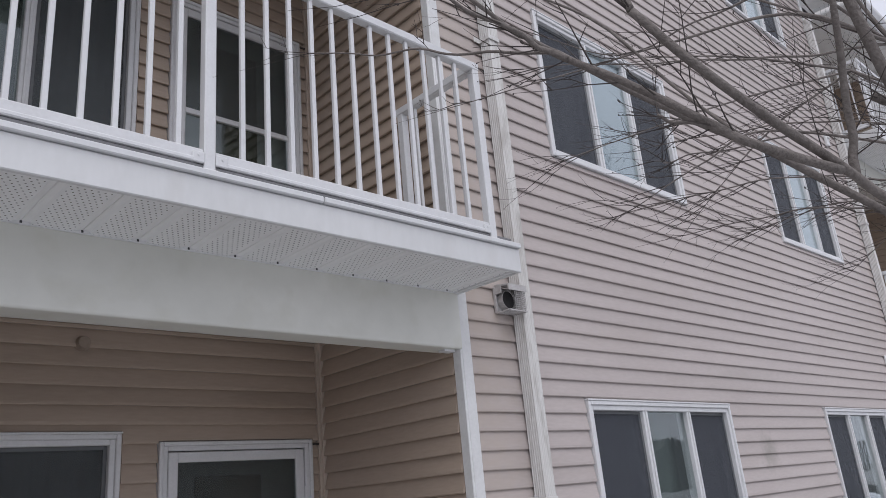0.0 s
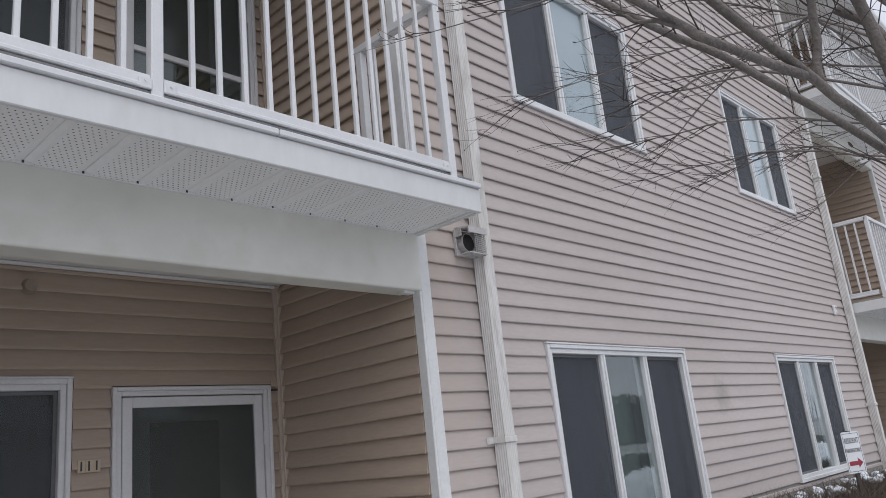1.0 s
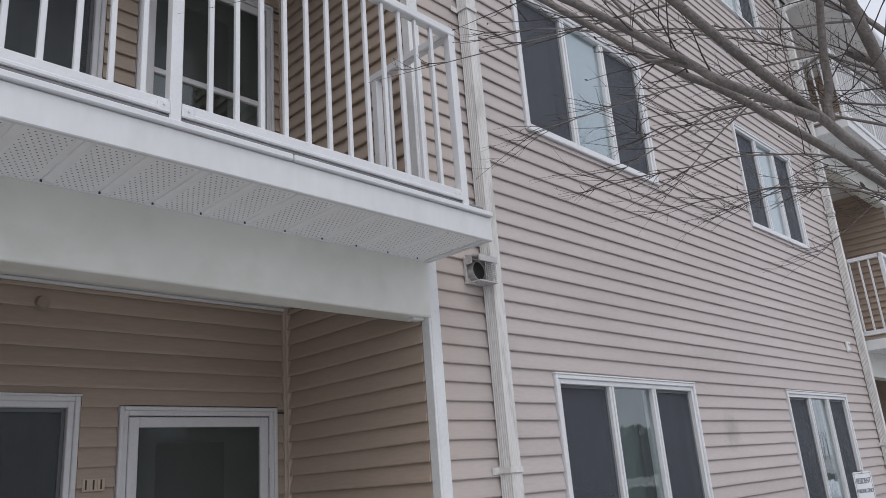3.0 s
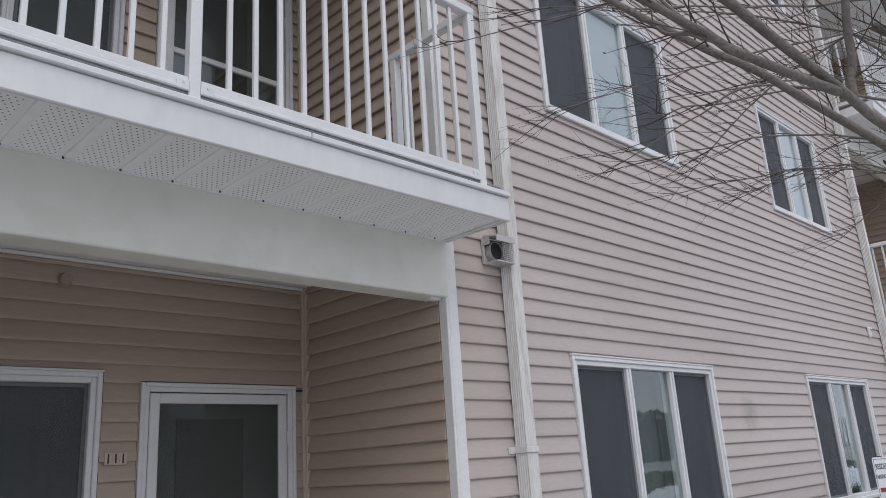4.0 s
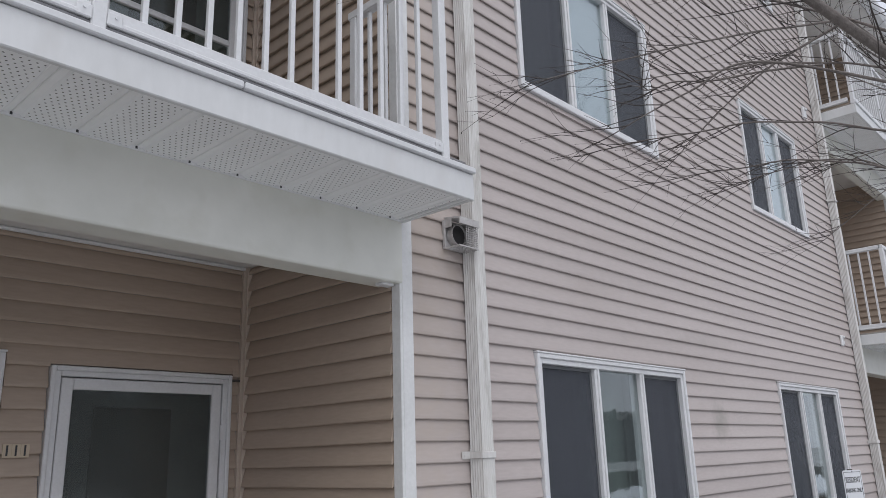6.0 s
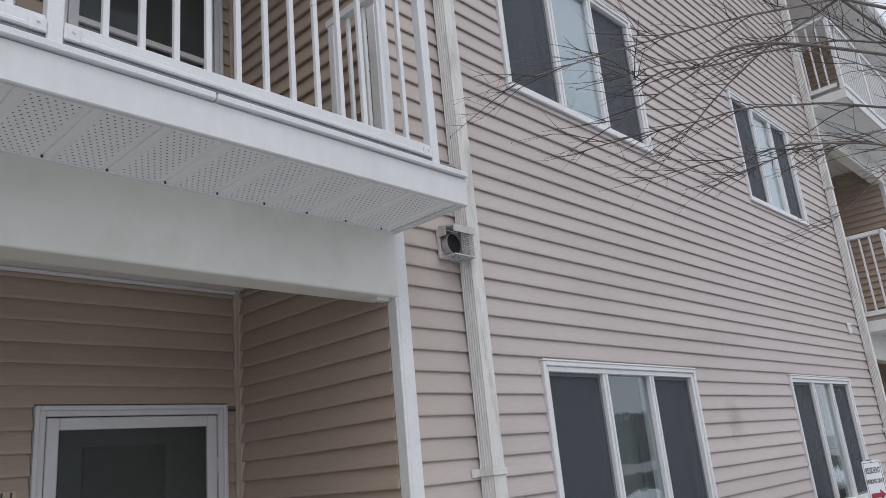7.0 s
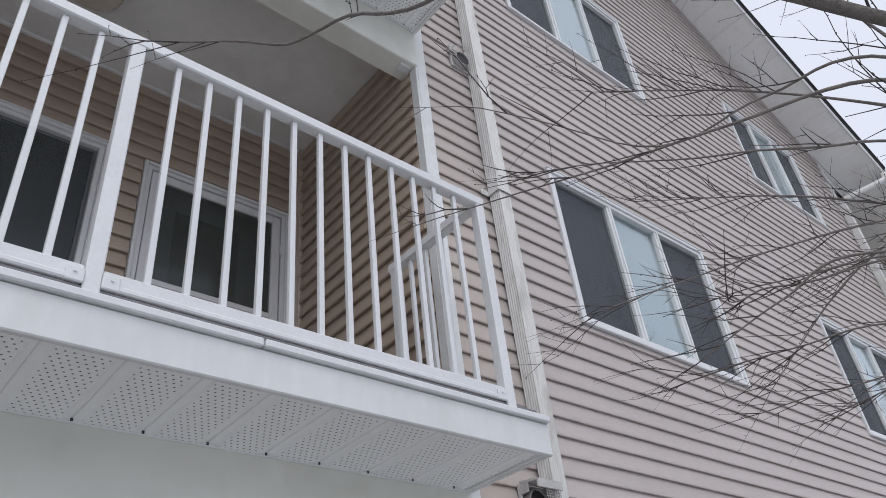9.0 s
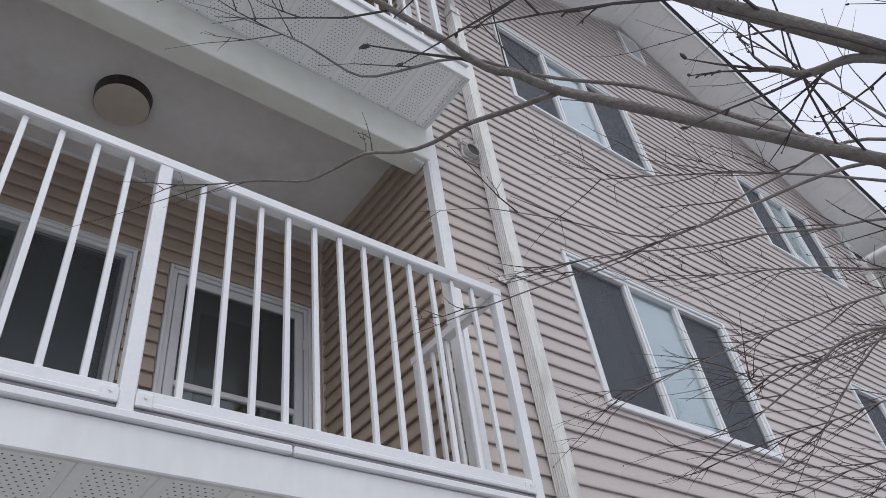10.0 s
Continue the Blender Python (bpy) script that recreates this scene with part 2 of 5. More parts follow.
def perforated(name, pitch, radius):
    """Vented soffit panel: rows of small punched holes, staggered, between plain margins. The panel's own x and y are its plan."""
    m = bpy.data.materials.new(name)
    m.use_nodes = True
    n, l = m.node_tree.nodes, m.node_tree.links
    b = n["Principled BSDF"]
    b.inputs["Roughness"].default_value = 0.5
    tc, sep = n.new("ShaderNodeTexCoord"), n.new("ShaderNodeSeparateXYZ")
    l.new(tc.outputs["Object"], sep.inputs["Vector"])

    def calc(op, a, c=None):
        t = n.new("ShaderNodeMath")
        t.operation = op
        for k, v in enumerate((a, c)):
            if v is None:
                continue
            if isinstance(v, (int, float)):
                t.inputs[k].default_value = v
            else:
                l.new(v, t.inputs[k])
        return t.outputs["Value"]

    x, y = sep.outputs["X"], sep.outputs["Y"]
    row = calc("FLOOR", calc("DIVIDE", y, pitch))
    shift = calc("MULTIPLY", calc("MODULO", calc("ADD", row, 1000.0), 2.0), 0.5)
    u = calc("SUBTRACT", calc("FRACT", calc("ADD", calc("ADD", calc("DIVIDE", x, pitch), shift), 100.0)), 0.5)
    v = calc("SUBTRACT", calc("FRACT", calc("ADD", calc("DIVIDE", y, pitch), 100.0)), 0.5)
    d = calc("SQRT", calc("ADD", calc("MULTIPLY", u, u), calc("MULTIPLY", v, v)))
    hole = calc("LESS_THAN", d, radius)
    inside = calc("LESS_THAN", calc("ABSOLUTE", x), 0.066)
    hole = calc("MULTIPLY", hole, inside)
    dust = n.new("ShaderNodeTexNoise")
    dust.inputs["Scale"].default_value = 7
    base = n.new("ShaderNodeValToRGB")
    base.color_ramp.elements[0].color, base.color_ramp.elements[1].color = (0.80, 0.80, 0.79, 1), (0.90, 0.90, 0.895, 1)
    l.new(dust.outputs["Fac"], base.inputs["Fac"])
    mix = n.new("ShaderNodeMix")
    mix.data_type = "RGBA"
    mix.inputs["B"].default_value = (0.10, 0.098, 0.095, 1)
    l.new(hole, mix.inputs["Factor"])
    l.new(base.outputs["Color"], mix.inputs["A"])
    l.new(mix.outputs["Result"], b.inputs["Base Color"])
    return m


SOFFIT = perforated("perforated_white_soffit", 0.0215, 0.155)

# ---- mesh helpers ----


def mesh_object(name, verts, faces, mat, parent=None, smooth=False):
    me = bpy.data.meshes.new(name)
    me.from_pydata([tuple(v) for v in verts], [], faces)
    me.materials.append(mat)
    if smooth:
        me.shade_smooth()
    me.update()
    ob = new(name, me)
    if parent:
        ob.parent = parent
    return ob


class Shape:
    """Collects solids into one mesh."""

    def __init__(self):
        self.v, self.f = [], []

    def add(self, verts, faces):
        k = len(self.v)
        self.v += [tuple(p) for p in verts]
        self.f += [tuple(i + k for i in f) for f in faces]
        return self

    def box(self, x0, x1, y0, y1, z0, z1, c=0.0):
        """A box; c: width of its chamfered edges."""
        lo, hi = (min(x0, x1), min(y0, y1), min(z0, z1)), (max(x0, x1), max(y0, y1), max(z0, z1))
        c = min(c, *(0.45 * (h - l) for l, h in zip(lo, hi)))
        if c <= 0:
            v = [(x, y, z) for x in (lo[0], hi[0]) for y in (lo[1], hi[1]) for z in (lo[2], hi[2])]
            return self.add(v, [(0, 1, 3, 2), (4, 6, 7, 5), (0, 4, 5, 1), (2, 3, 7, 6), (0, 2, 6, 4), (1, 5, 7, 3)])
        v, ix = [], {}
        for sx in (0, 1):
            for sy in (0, 1):
                for sz in (0, 1):
                    s = (sx, sy, sz)
                    for a in range(3):
                        p = [(hi[k] - (c if k != a else 0)) if s[k] else (lo[k] + (c if k != a else 0)) for k in range(3)]
                        ix[s, a] = len(v)
                        v.append(p)
        f = []
        for a in range(3):
            b, d = (a + 1) % 3, (a + 2) % 3

            def key(sa, sb, sd):
                s = [0, 0, 0]
                s[a], s[b], s[d] = sa, sb, sd
                return tuple(s)
            for sa in (0, 1):
                q = [ix[key(sa, i, j), a] for i, j in ((0, 0), (1, 0), (1, 1), (0, 1))]
                f.append(q if sa else q[::-1])
            for sb in (0, 1):
                for sd in (0, 1):
                    q = [ix[key(0, sb, sd), b], ix[key(1, sb, sd), b], ix[key(1, sb, sd), d], ix[key(0, sb, sd), d]]
                    f.append(q if sb == sd else q[::-1])
        for sx in (0, 1):
            for sy in (0, 1):
                for sz in (0, 1):
                    q = [ix[(sx, sy, sz), a] for a in range(3)]
                    f.append(q if (sx + sy + sz) % 2 else q[::-1])
        return self.add(v, f)

    def extrude(self, loop, a, b):
        """A prism: loop is a list of points (3D) of its near face, moved by the vector b - a."""
        n, d = len(loop), Vector(b) - Vector(a)
        v = [Vector(p) for p in loop] + [Vector(p) + d for p in loop]
        f = [tuple(range(n))[::-1], tuple(range(n, 2 * n))] + [(i, (i + 1) % n, n + (i + 1) % n, n + i) for i in range(n)]
        return self.add(v, f)

    def tube(self, path, radii, sides=8, cap=True):
        path = [Vector(p) for p in path]
        rings, v, f = [], [], []
        up = Vector((0.12, 0.31, 0.94))
        for i, p in enumerate(path):
            d = (path[min(i + 1, len(path) - 1)] - path[max(i - 1, 0)]).normalized()
            s = d.cross(up if abs(d.dot(up)) < 0.95 else Vector((1, 0, 0))).normalized()
            t = s.cross(d)
            r = radii[i] if hasattr(radii, "__len__") else radii
            for k in range(sides):
                a = 2 * math.pi * k / sides
                v.append(p + r * (math.cos(a) * s + math.sin(a) * t))
        for i in range(len(path) - 1):
            for k in range(sides):
                f.append((i * sides + k, i * sides + (k + 1) % sides, (i + 1) * sides + (k + 1) % sides, (i + 1) * sides + k))
        if cap:
            f.append(tuple(range(sides))[::-1])
            f.append(tuple((len(path) - 1) * sides + k for k in range(sides)))
        return self.add(v, f)

    def cylinder(self, a, b, r0, r1=None, sides=24):
        return self.tube([a, b], [r0, r0 if r1 is None else r1], sides)

    def make(self, name, mat, parent=None, label="", smooth=False):
        ob = mesh_object(name, self.v, self.f, mat, parent, smooth)
        if label:
            ob["label"] = label
        return ob


def part(name, shape, mat, parent, label="", smooth=False):
    return shape.make(name, mat, parent, label, smooth)


def anchor(name, x, y, z):
    ob = new(name)
    ob.empty_display_size = 0.1
    ob.location = (x, y, z)
    return ob


def settle(ob, things):
    """Parts were drawn in world places: hang them on ob, which stands elsewhere, without moving them."""
    for p in things:
        p.parent = ob
        p.matrix_parent_inverse = Matrix.Translation(-Vector(ob.location))


# ---- plan ----
LAP, LAP_BASE, LIP, DEEP_LIP = 0.0985, 2.716, 0.0160, 0.0255
STOREY = 2.815
X_LEFT, X_RIGHT = 0.10, 7.38          # gable wall
X_NEAR_END, X_FAR_END = -3.15, 10.50  # recesses beside it
Y_BACK = 1.275                        # back wall of the recesses
Y_DECK, Y_RAIL = -0.485, -0.457
Z_FOOT = 1.00                         # top of the foundation below the gable wall
APEX_X, APEX_Z, PITCH = 3.74, 9.97, 0.50
WINDOWS = [(1.116, 2.906, 1.035, 2.20), (4.746, 6.43, 1.035, 2.20),
           (1.132, 2.887, 3.843, 4.996), (4.765, 6.33, 3.843, 4.996),
           (1.132, 2.887, 6.66, 7.80), (4.765, 6.33, 6.66, 7.80)]


def rake_z(x):
    return APEX_Z - PITCH * abs(x - APEX_X)


def board(wall, p0, along, out, length, z0, height=LAP, mat=SIDING, skew=(0.0, 0.0), lip=LIP):
    """One course of lap siding, with its thick lower edge and its shallow face. skew: how far the top corners are cut in."""
    a, o = Vector(along), Vector(out)
    prof = [(0.0, 0.003), (lip - 0.0075, 0.003), (lip - 0.0065, -0.003), (lip - 0.002, -0.002), (lip, min(0.002, height * 0.3)), (lip - 0.0008, min(0.014, height * 0.7)), (0.0015, height), (0.0, height)]
    v, n, segs = [], len(prof), max(int(length / 0.28), 1)
    for e in range(segs + 1):
        u = length * e / segs
        q = Vector(p0) + a * u
        sway = 0.0022 * noise.noise(Vector(((q.x + q.y) * 1.9, z0 * 11, 3)))
        swell = 0.0022 * noise.noise(Vector(((q.x + q.y) * 1.3, z0 * 7, 8)))
        for d, h in prof:
            k = min(h / height, 1.2)
            along_u = skew[0] * k + (length - (skew[0] + skew[1]) * k) * e / segs
            low_edge = max(1 - k, 0) if d > 0.001 else 0
            v.append(Vector(p0) + a * along_u + o * (d + swell * low_edge) + Vector((0, 0, h + z0 - Vector(p0).z + sway * low_edge)))
    f = [tuple(range(n))[::-1], tuple(range(segs * n, (segs + 1) * n))]
    f += [(e * n + i, e * n + (i + 1) % n, (e + 1) * n + (i + 1) % n, (e + 1) * n + i) for e in range(segs) for i in range(n)]
    return mesh_object("siding_board", v, f, mat, wall)


def courses(z_from, z_to):
    k = math.floor((z_from - LAP_BASE) / LAP)
    z = LAP_BASE + k * LAP
    while z < z_to - 0.005:
        yield z
        z += LAP


def pieces(u0, u1, z, height, holes):
    """The parts (from, to, low, high) of a course that no opening takes."""
    near = [h for h in holes if h[2] < z + height - 0.003 and h[3] > z + 0.003 and h[0] < u1 and h[1] > u0]
    us = sorted({u0, u1, *(min(max(e, u0), u1) for h in near for e in h[:2])})
    out = []
    for a, b in zip(us, us[1:]):
        if b - a < 0.008:
            continue
        cover = [h for h in near if h[0] < b - 1e-4 and h[1] > a + 1e-4]
        spans = [(z, z + height)]
        for h in cover:
            spans = [s for lo, hi in spans for s in ((lo, min(hi, h[2])), (max(lo, h[3]), hi)) if s[1] - s[0] > 0.006]
        out += [(a, b, lo, hi) for lo, hi in spans]
    return out


def lay(wall, origin, along, out, u0, u1, z, height, holes, skew=(0.0, 0.0), mat=SIDING, lip=LIP):
    """One course of a wall, cut round its openings."""
    o, d = Vector(origin), Vector(along)
    for a, b, lo, hi in pieces(u0, u1, z, height, holes):
        p = o + d * a
        if hi - lo > height - 0.004:
            board(wall, (p.x, p.y, z), along, out, b - a, z, height, mat, (skew[0] if a == u0 else 0, skew[1] if b == u1 else 0), lip)
        else:
            n = Vector(out)

            def depth(h):
                return lip - (lip - 0.0025) * min(max((h - z) / LAP, 0), 1)
            loop = [(0, lo), (depth(lo), lo), (depth(hi), hi), (0, hi)]
            v = [Vector((p.x, p.y, 0)) + d * (e * (b - a)) + n * q + Vector((0, 0, h)) for e in (0, 1) for q, h in loop]
            mesh_object("siding_board", v, [(3, 2, 1, 0), (4, 5, 6, 7), (0, 1, 5, 4), (1, 2, 6, 5), (2, 3, 7, 6), (3, 0, 4, 7)], mat, wall)


def solid_wall(name, boxes, label, mat=INNER):
    s = Shape()
    for b in boxes:
        s.box(*b)
    return tagged(s.make(name, mat), label, "wall", kind="structure")


def wall_with_holes(u0, u1, z0, z1, holes):
    """Rectangles (u0, u1, z0, z1) that fill a wall round its openings."""
    us = sorted({u0, u1, *(h[0] for h in holes), *(h[1] for h in holes)})
    out = []
    for a, b in zip(us, us[1:]):
        zs = [z0]
        for h in sorted((h for h in holes if h[0] <= a + 1e-6 and h[1] >= b - 1e-6), key=lambda h: h[2]):
            zs += [h[2], h[3]]
        zs.append(z1)
        out += [(a, b, lo, hi) for lo, hi in zip(zs[::2], zs[1::2]) if hi - lo > 1e-4]
    return out


# ---- gable wall ----
gable_holes = WINDOWS
cells = [(a, b, 0.0, 0.2, lo, hi) for a, b, lo, hi in wall_with_holes(X_LEFT, X_RIGHT, Z_FOOT, 8.15, gable_holes)]
wall_gable = solid_wall("wall_gable", cells, "greige vinyl lap siding on the tall gable wall")
top = Shape()
top.extrude([(X_LEFT, 0, 8.15), (X_RIGHT, 0, 8.15), (X_RIGHT, 0, rake_z(X_RIGHT)), (APEX_X, 0, APEX_Z), (X_LEFT, 0, rake_z(X_LEFT))], (0, 0, 0), (0, 0.2, 0))
part("gable_panel", top, INNER, wall_gable)

foundation = Shape()
foundation.box(X_LEFT - 0.02, X_RIGHT, -0.012, 0.22, -0.4, Z_FOOT, 0.01)
tagged(foundation.make("foundation", CONCRETE), "bare grey concrete foundation below the siding", "foundation", kind="structure")


# ---- windows ----
def window(name, x0, x1, z0, z1, shade, y=0.0, label="", panes=3, net_mat=None):
    """Three-light slider: stepped white frame, two mullions, screened side lights and a fixed middle pane."""
    root = anchor(name, (x0 + x1) / 2, y, z0)
    tagged(root, label, "window", kind="structure")
    made = []
    w = 0.05

    def ring(s, a, b, c, d, t, y0, y1, ch=0.003):
        s.box(a, a + t, y0, y1, c, d, ch).box(b - t, b, y0, y1, c, d, ch)
        s.box(a + t, b - t, y0, y1, d - t, d, ch).box(a + t, b - t, y0, y1, c, c + t, ch)
    casing = Shape()
    ring(casing, x0, x1, z0, z1, 0.026, y - 0.030, y + 0.03, 0.004)
    made.append(part("casing", casing, VINYL, None))
    frame_ = Shape()
    ring(frame_, x0 + 0.026, x1 - 0.026, z0 + 0.026, z1 - 0.026, w - 0.02, y - 0.018, y + 0.08)
    made.append(part("window_frame", frame_, VINYL, None))
    head = Shape().box(x0 - 0.004, x1 + 0.004, y - 0.034, y, z1, z1 + 0.010, 0.002)
    made.append(part("head_trim", head, VINYL, None))
    sill = Shape().box(x0 - 0.003, x1 + 0.003, y - 0.033, y, z0 - 0.006, z0, 0.002)
    made.append(part("window_sill", sill, VINYL, None))
    a, b, c, d = x0 + 0.056, x1 - 0.056, z0 + 0.056, z1 - 0.056
    cuts = [a, a + (b - a) * 0.345, a + (b - a) * 0.675, b] if panes == 3 else [a, (a + b) / 2, b]
    for k in range(len(cuts) - 2):
        m = cuts[k + 1]
        bar = Shape().box(m - 0.03, m + 0.026, y - 0.012, y + 0.075, c - 0.003, d + 0.003, 0.004)
        bar.box(m - 0.009, m + 0.007, y - 0.020, y - 0.0125, c, d, 0.002)
        made.append(part("mullion", bar, VINYL, None))
    for k in range(len(cuts) - 1):
        l, r = cuts[k] + (0.03 if k else 0), cuts[k + 1] - (0.03 if k < len(cuts) - 2 else 0)
        side = panes == 2 or k != 1
        g = Shape().box(l, r, y + 0.055 if side else y + 0.018, y + 0.060 if side else y + 0.023, c, d)
        pane = part("pane", g, GLASS, None)
        pane.visible_shadow = False
        made.append(pane)
        if side:
            rim = Shape()
            ring(rim, l, r, c, d, 0.02, y + 0.012, y + 0.024, 0.002)
            scr = part("screen_frame", rim, SCREEN_RIM, None, "grey metal screen frame")
            net = part("screen", Shape().box(l + 0.018, r - 0.018, y + 0.0165, y + 0.0185, c + 0.018, d - 0.018), net_mat or SCREEN, None, "dark insect screen, on patio windows an added dimming net")
            net.visible_shadow = False
            made += [scr, net]
    # what hangs behind the glass
    drape = Shape()
    rnd = random.Random(int(x0 * 100 + z0 * 10))
    ranges = [(cuts[0], cuts[1]), (cuts[-2], cuts[-1])] if panes == 3 else [(cuts[0], cuts[-1])]
    for l, r in ranges:
        k = max(int((r - l) / 0.022), 8)
        pts = [(l + (r - l) * i / k, y + 0.15 + 0.022 * math.sin(i * 1.75 + 1.5 * rnd.random()) + 0.008 * rnd.random()) for i in range(k + 1)]
        v = [(px, py, h) for px, py in pts for h in (z0 + 0.02, z1 - 0.03)]
        drape.add(v, [(2 * i, 2 * i + 2, 2 * i + 3, 2 * i + 1) for i in range(k)])
    if shade:
        drape2 = Shape().box(cuts[1] - 0.02, cuts[2] + 0.02, y + 0.036, y + 0.039, z0 + 0.03, z1 - 0.03)
        made.append(part("roller_shade", drape2, SHADE, None, "pale roller shade"))
    elif panes == 3:
        sheer = Shape().box(cuts[1] - 0.02, cuts[2] + 0.02, y + 0.17, y + 0.174, z0 + 0.03, z1 - 0.03)
        made.append(part("sheer_curtain", sheer, SHEER, None, "grey-green sheer curtain"))
    made.append(part("curtain", drape, CURTAIN, None, "dark grey-green curtain", smooth=True))
    settle(root, made)
    return root


names = ["window_1", "window_2", "window_3", "window_4", "window_5", "window_6"]
for i, (nm, w) in enumerate(zip(names, WINDOWS)):
    window(nm, *w, shade=i > 1, label="white vinyl three-light slider window with dark insect screens" + (" and a pale shade" if i > 1 else ""))

# ---- recesses with their doors ----
DOOR = (-0.968, -0.010)
PATIO_WINDOW = (-2.95, -1.167)


def recess(tag, x0, x1, near):
    """A three-storey recess between gable bays: back wall, two side walls, ceilings on every storey."""
    for lv in range(3):
        z0 = lv * STOREY + (0.0 if lv == 0 else 0.06)
        z1 = (lv + 1) * STOREY - 0.055
        dz = lv * STOREY + (0.02 if lv else 0)
        wz = lv * STOREY - (0.01 if lv else 0)
        holes = [(DOOR[0] + 0.03, DOOR[1] - 0.03, z0, 2.10 + dz), (PATIO_WINDOW[0], PATIO_WINDOW[1], 1.03 + wz, 2.175 + wz)] if near else []
        back = solid_wall(f"wall_{tag}_back_{lv + 1}", [(a, b, Y_BACK, Y_BACK + 0.2, lo, hi) for a, b, lo, hi in wall_with_holes(x0, x1, z0 - 0.06, z1 + 0.06, holes)],
                          "greige vinyl lap siding at the back of the recess")
        over = [(DOOR[0] - 0.005, DOOR[1] + 0.005, z0 - 1, 2.136 + dz), (PATIO_WINDOW[0] - 0.005, PATIO_WINDOW[1] + 0.005, 1.018 + wz, 2.19 + wz)] if near else []
        side_r = solid_wall(f"wall_{tag}_side_right_{lv + 1}", [(x1, x1 + (0.0001 if near else 0.2), 0.02, Y_BACK, z0 - 0.06, z1 + 0.06)],
                            "greige vinyl lap siding on the side of the recess")
        side_l = solid_wall(f"wall_{tag}_side_left_{lv + 1}", [(x0 - 0.2, x0, 0.02, Y_BACK + 0.2, z0 - 0.06, z1 + 0.06)],
                            "greige vinyl lap siding on the far side of the recess")
        low = max(z0, 0.05)
        for z in courses(low, z1):
            h = min(LAP, z1 - z)
            lay(back, (0, Y_BACK, 0), (1, 0, 0), (0, -1, 0), x0 + 0.048, x1 - 0.048, z, h, over, mat=SHADED_SIDING, lip=DEEP_LIP)
            board(side_r, (x1, 0.034, z), (0, 1, 0), (-1, 0, 0), Y_BACK - 0.082, z, h, SHADED_SIDING, lip=DEEP_LIP)
            board(side_l, (x0, Y_BACK - 0.048, z), (0, -1, 0), (1, 0, 0), Y_BACK - 0.082, z, h, SHADED_SIDING, lip=DEEP_LIP)
        # inside corner trims
        for x, s in ((x1, -1), (x0, 1)):
            c = Shape().box(x, x + s * 0.038, Y_BACK - 0.020, Y_BACK, z0, z1, 0.003).box(x, x + s * 0.020, Y_BACK - 0.038, Y_BACK - 0.020, z0, z1, 0.003)
            c.box(x + s * 0.038, x + s * 0.043, Y_BACK - 0.027, Y_BACK, z0, z1, 0.001).box(x, x + s * 0.027, Y_BACK - 0.043, Y_BACK - 0.038, z0, z1, 0.001)
            tagged(c.make("corner_bead", CORNER_TAN), "pale tan inside corner strip of the siding", "trim", kind="structure")
        ceil = Shape().box(x0 - 0.2, x1 + (0.0 if near else 0.2), 0.10, Y_BACK + 0.2, z1, z1 + 0.05)
        tagged(ceil.make("ceiling", CEILING), "off-white patio ceiling under the deck", "ceiling", kind="structure")
        mould = Shape().box(x0 + 0.033, x1 - 0.033, Y_BACK - 0.028, Y_BACK - 0.002, z1 - 0.022, z1 - 0.002, 0.004)
        tagged(mould.make("ceiling_trim", TRIM), "narrow white trim along the ceiling edge", "trim", kind="structure")
        # beam across the opening
        roll = [(-0.034, z1 + 0.02), (0.115, z1 + 0.02), (0.115, z1 - 0.312)]
        roll += [(-0.022 - 0.012 * math.sin(radians(a)), z1 - 0.304 - 0.012 * math.cos(radians(a))) for a in range(0, 91, 15)]
        beam = Shape().extrude([(x0, py, pz) for py, pz in roll], (0, 0, 0), (x1 - 0.004 - x0, 0, 0))
        tagged(beam.make("beam", BEAM), "pale stained metal-wrapped beam across the recess", "beam", kind="structure")


recess("near", X_NEAR_END, 0.085, True)
recess("far", X_RIGHT, X_FAR_END, False)

tagged(Shape().box(X_NEAR_END - 0.2, 0.10, -0.55, Y_BACK + 0.2, -0.1, 0.03, 0.01).make("patio_slab", CONCRETE), "grey concrete patio slab", "slab", kind="structure")


def corner_post(x, s, z0, z1):
    """L-shaped outside corner trim; s: side on which the recess lies."""
    sh = Shape().box(x - 0.002 if s < 0 else x - 0.07, x + 0.07 if s < 0 else x + 0.002, -0.028, 0.0, z0, z1, 0.004)
    sh.box(x, x + s * 0.014, -0.026, 0.032, z0 + 0.001, z1 - 0.001, 0.003)
    return tagged(sh.make("corner_trim", CORNER), "white outside corner trim of the siding", "trim", kind="structure")


corner_post(0.085, -1, 0.0, 8.35)
corner_post(X_RIGHT, 1, 0.0, 8.35)
corner_post(X_FAR_END, -1, 0.0, 8.35)
for lv in range(3):
    b = Shape().box(-0.015, 0.062, 0.0, 0.05, (lv + 1) * STOREY - 0.382, (lv + 1) * STOREY - 0.364, 0.003)
    tagged(b.make("beam_bracket", TRIM), "small white trim end under the beam", "trim", kind="structure")


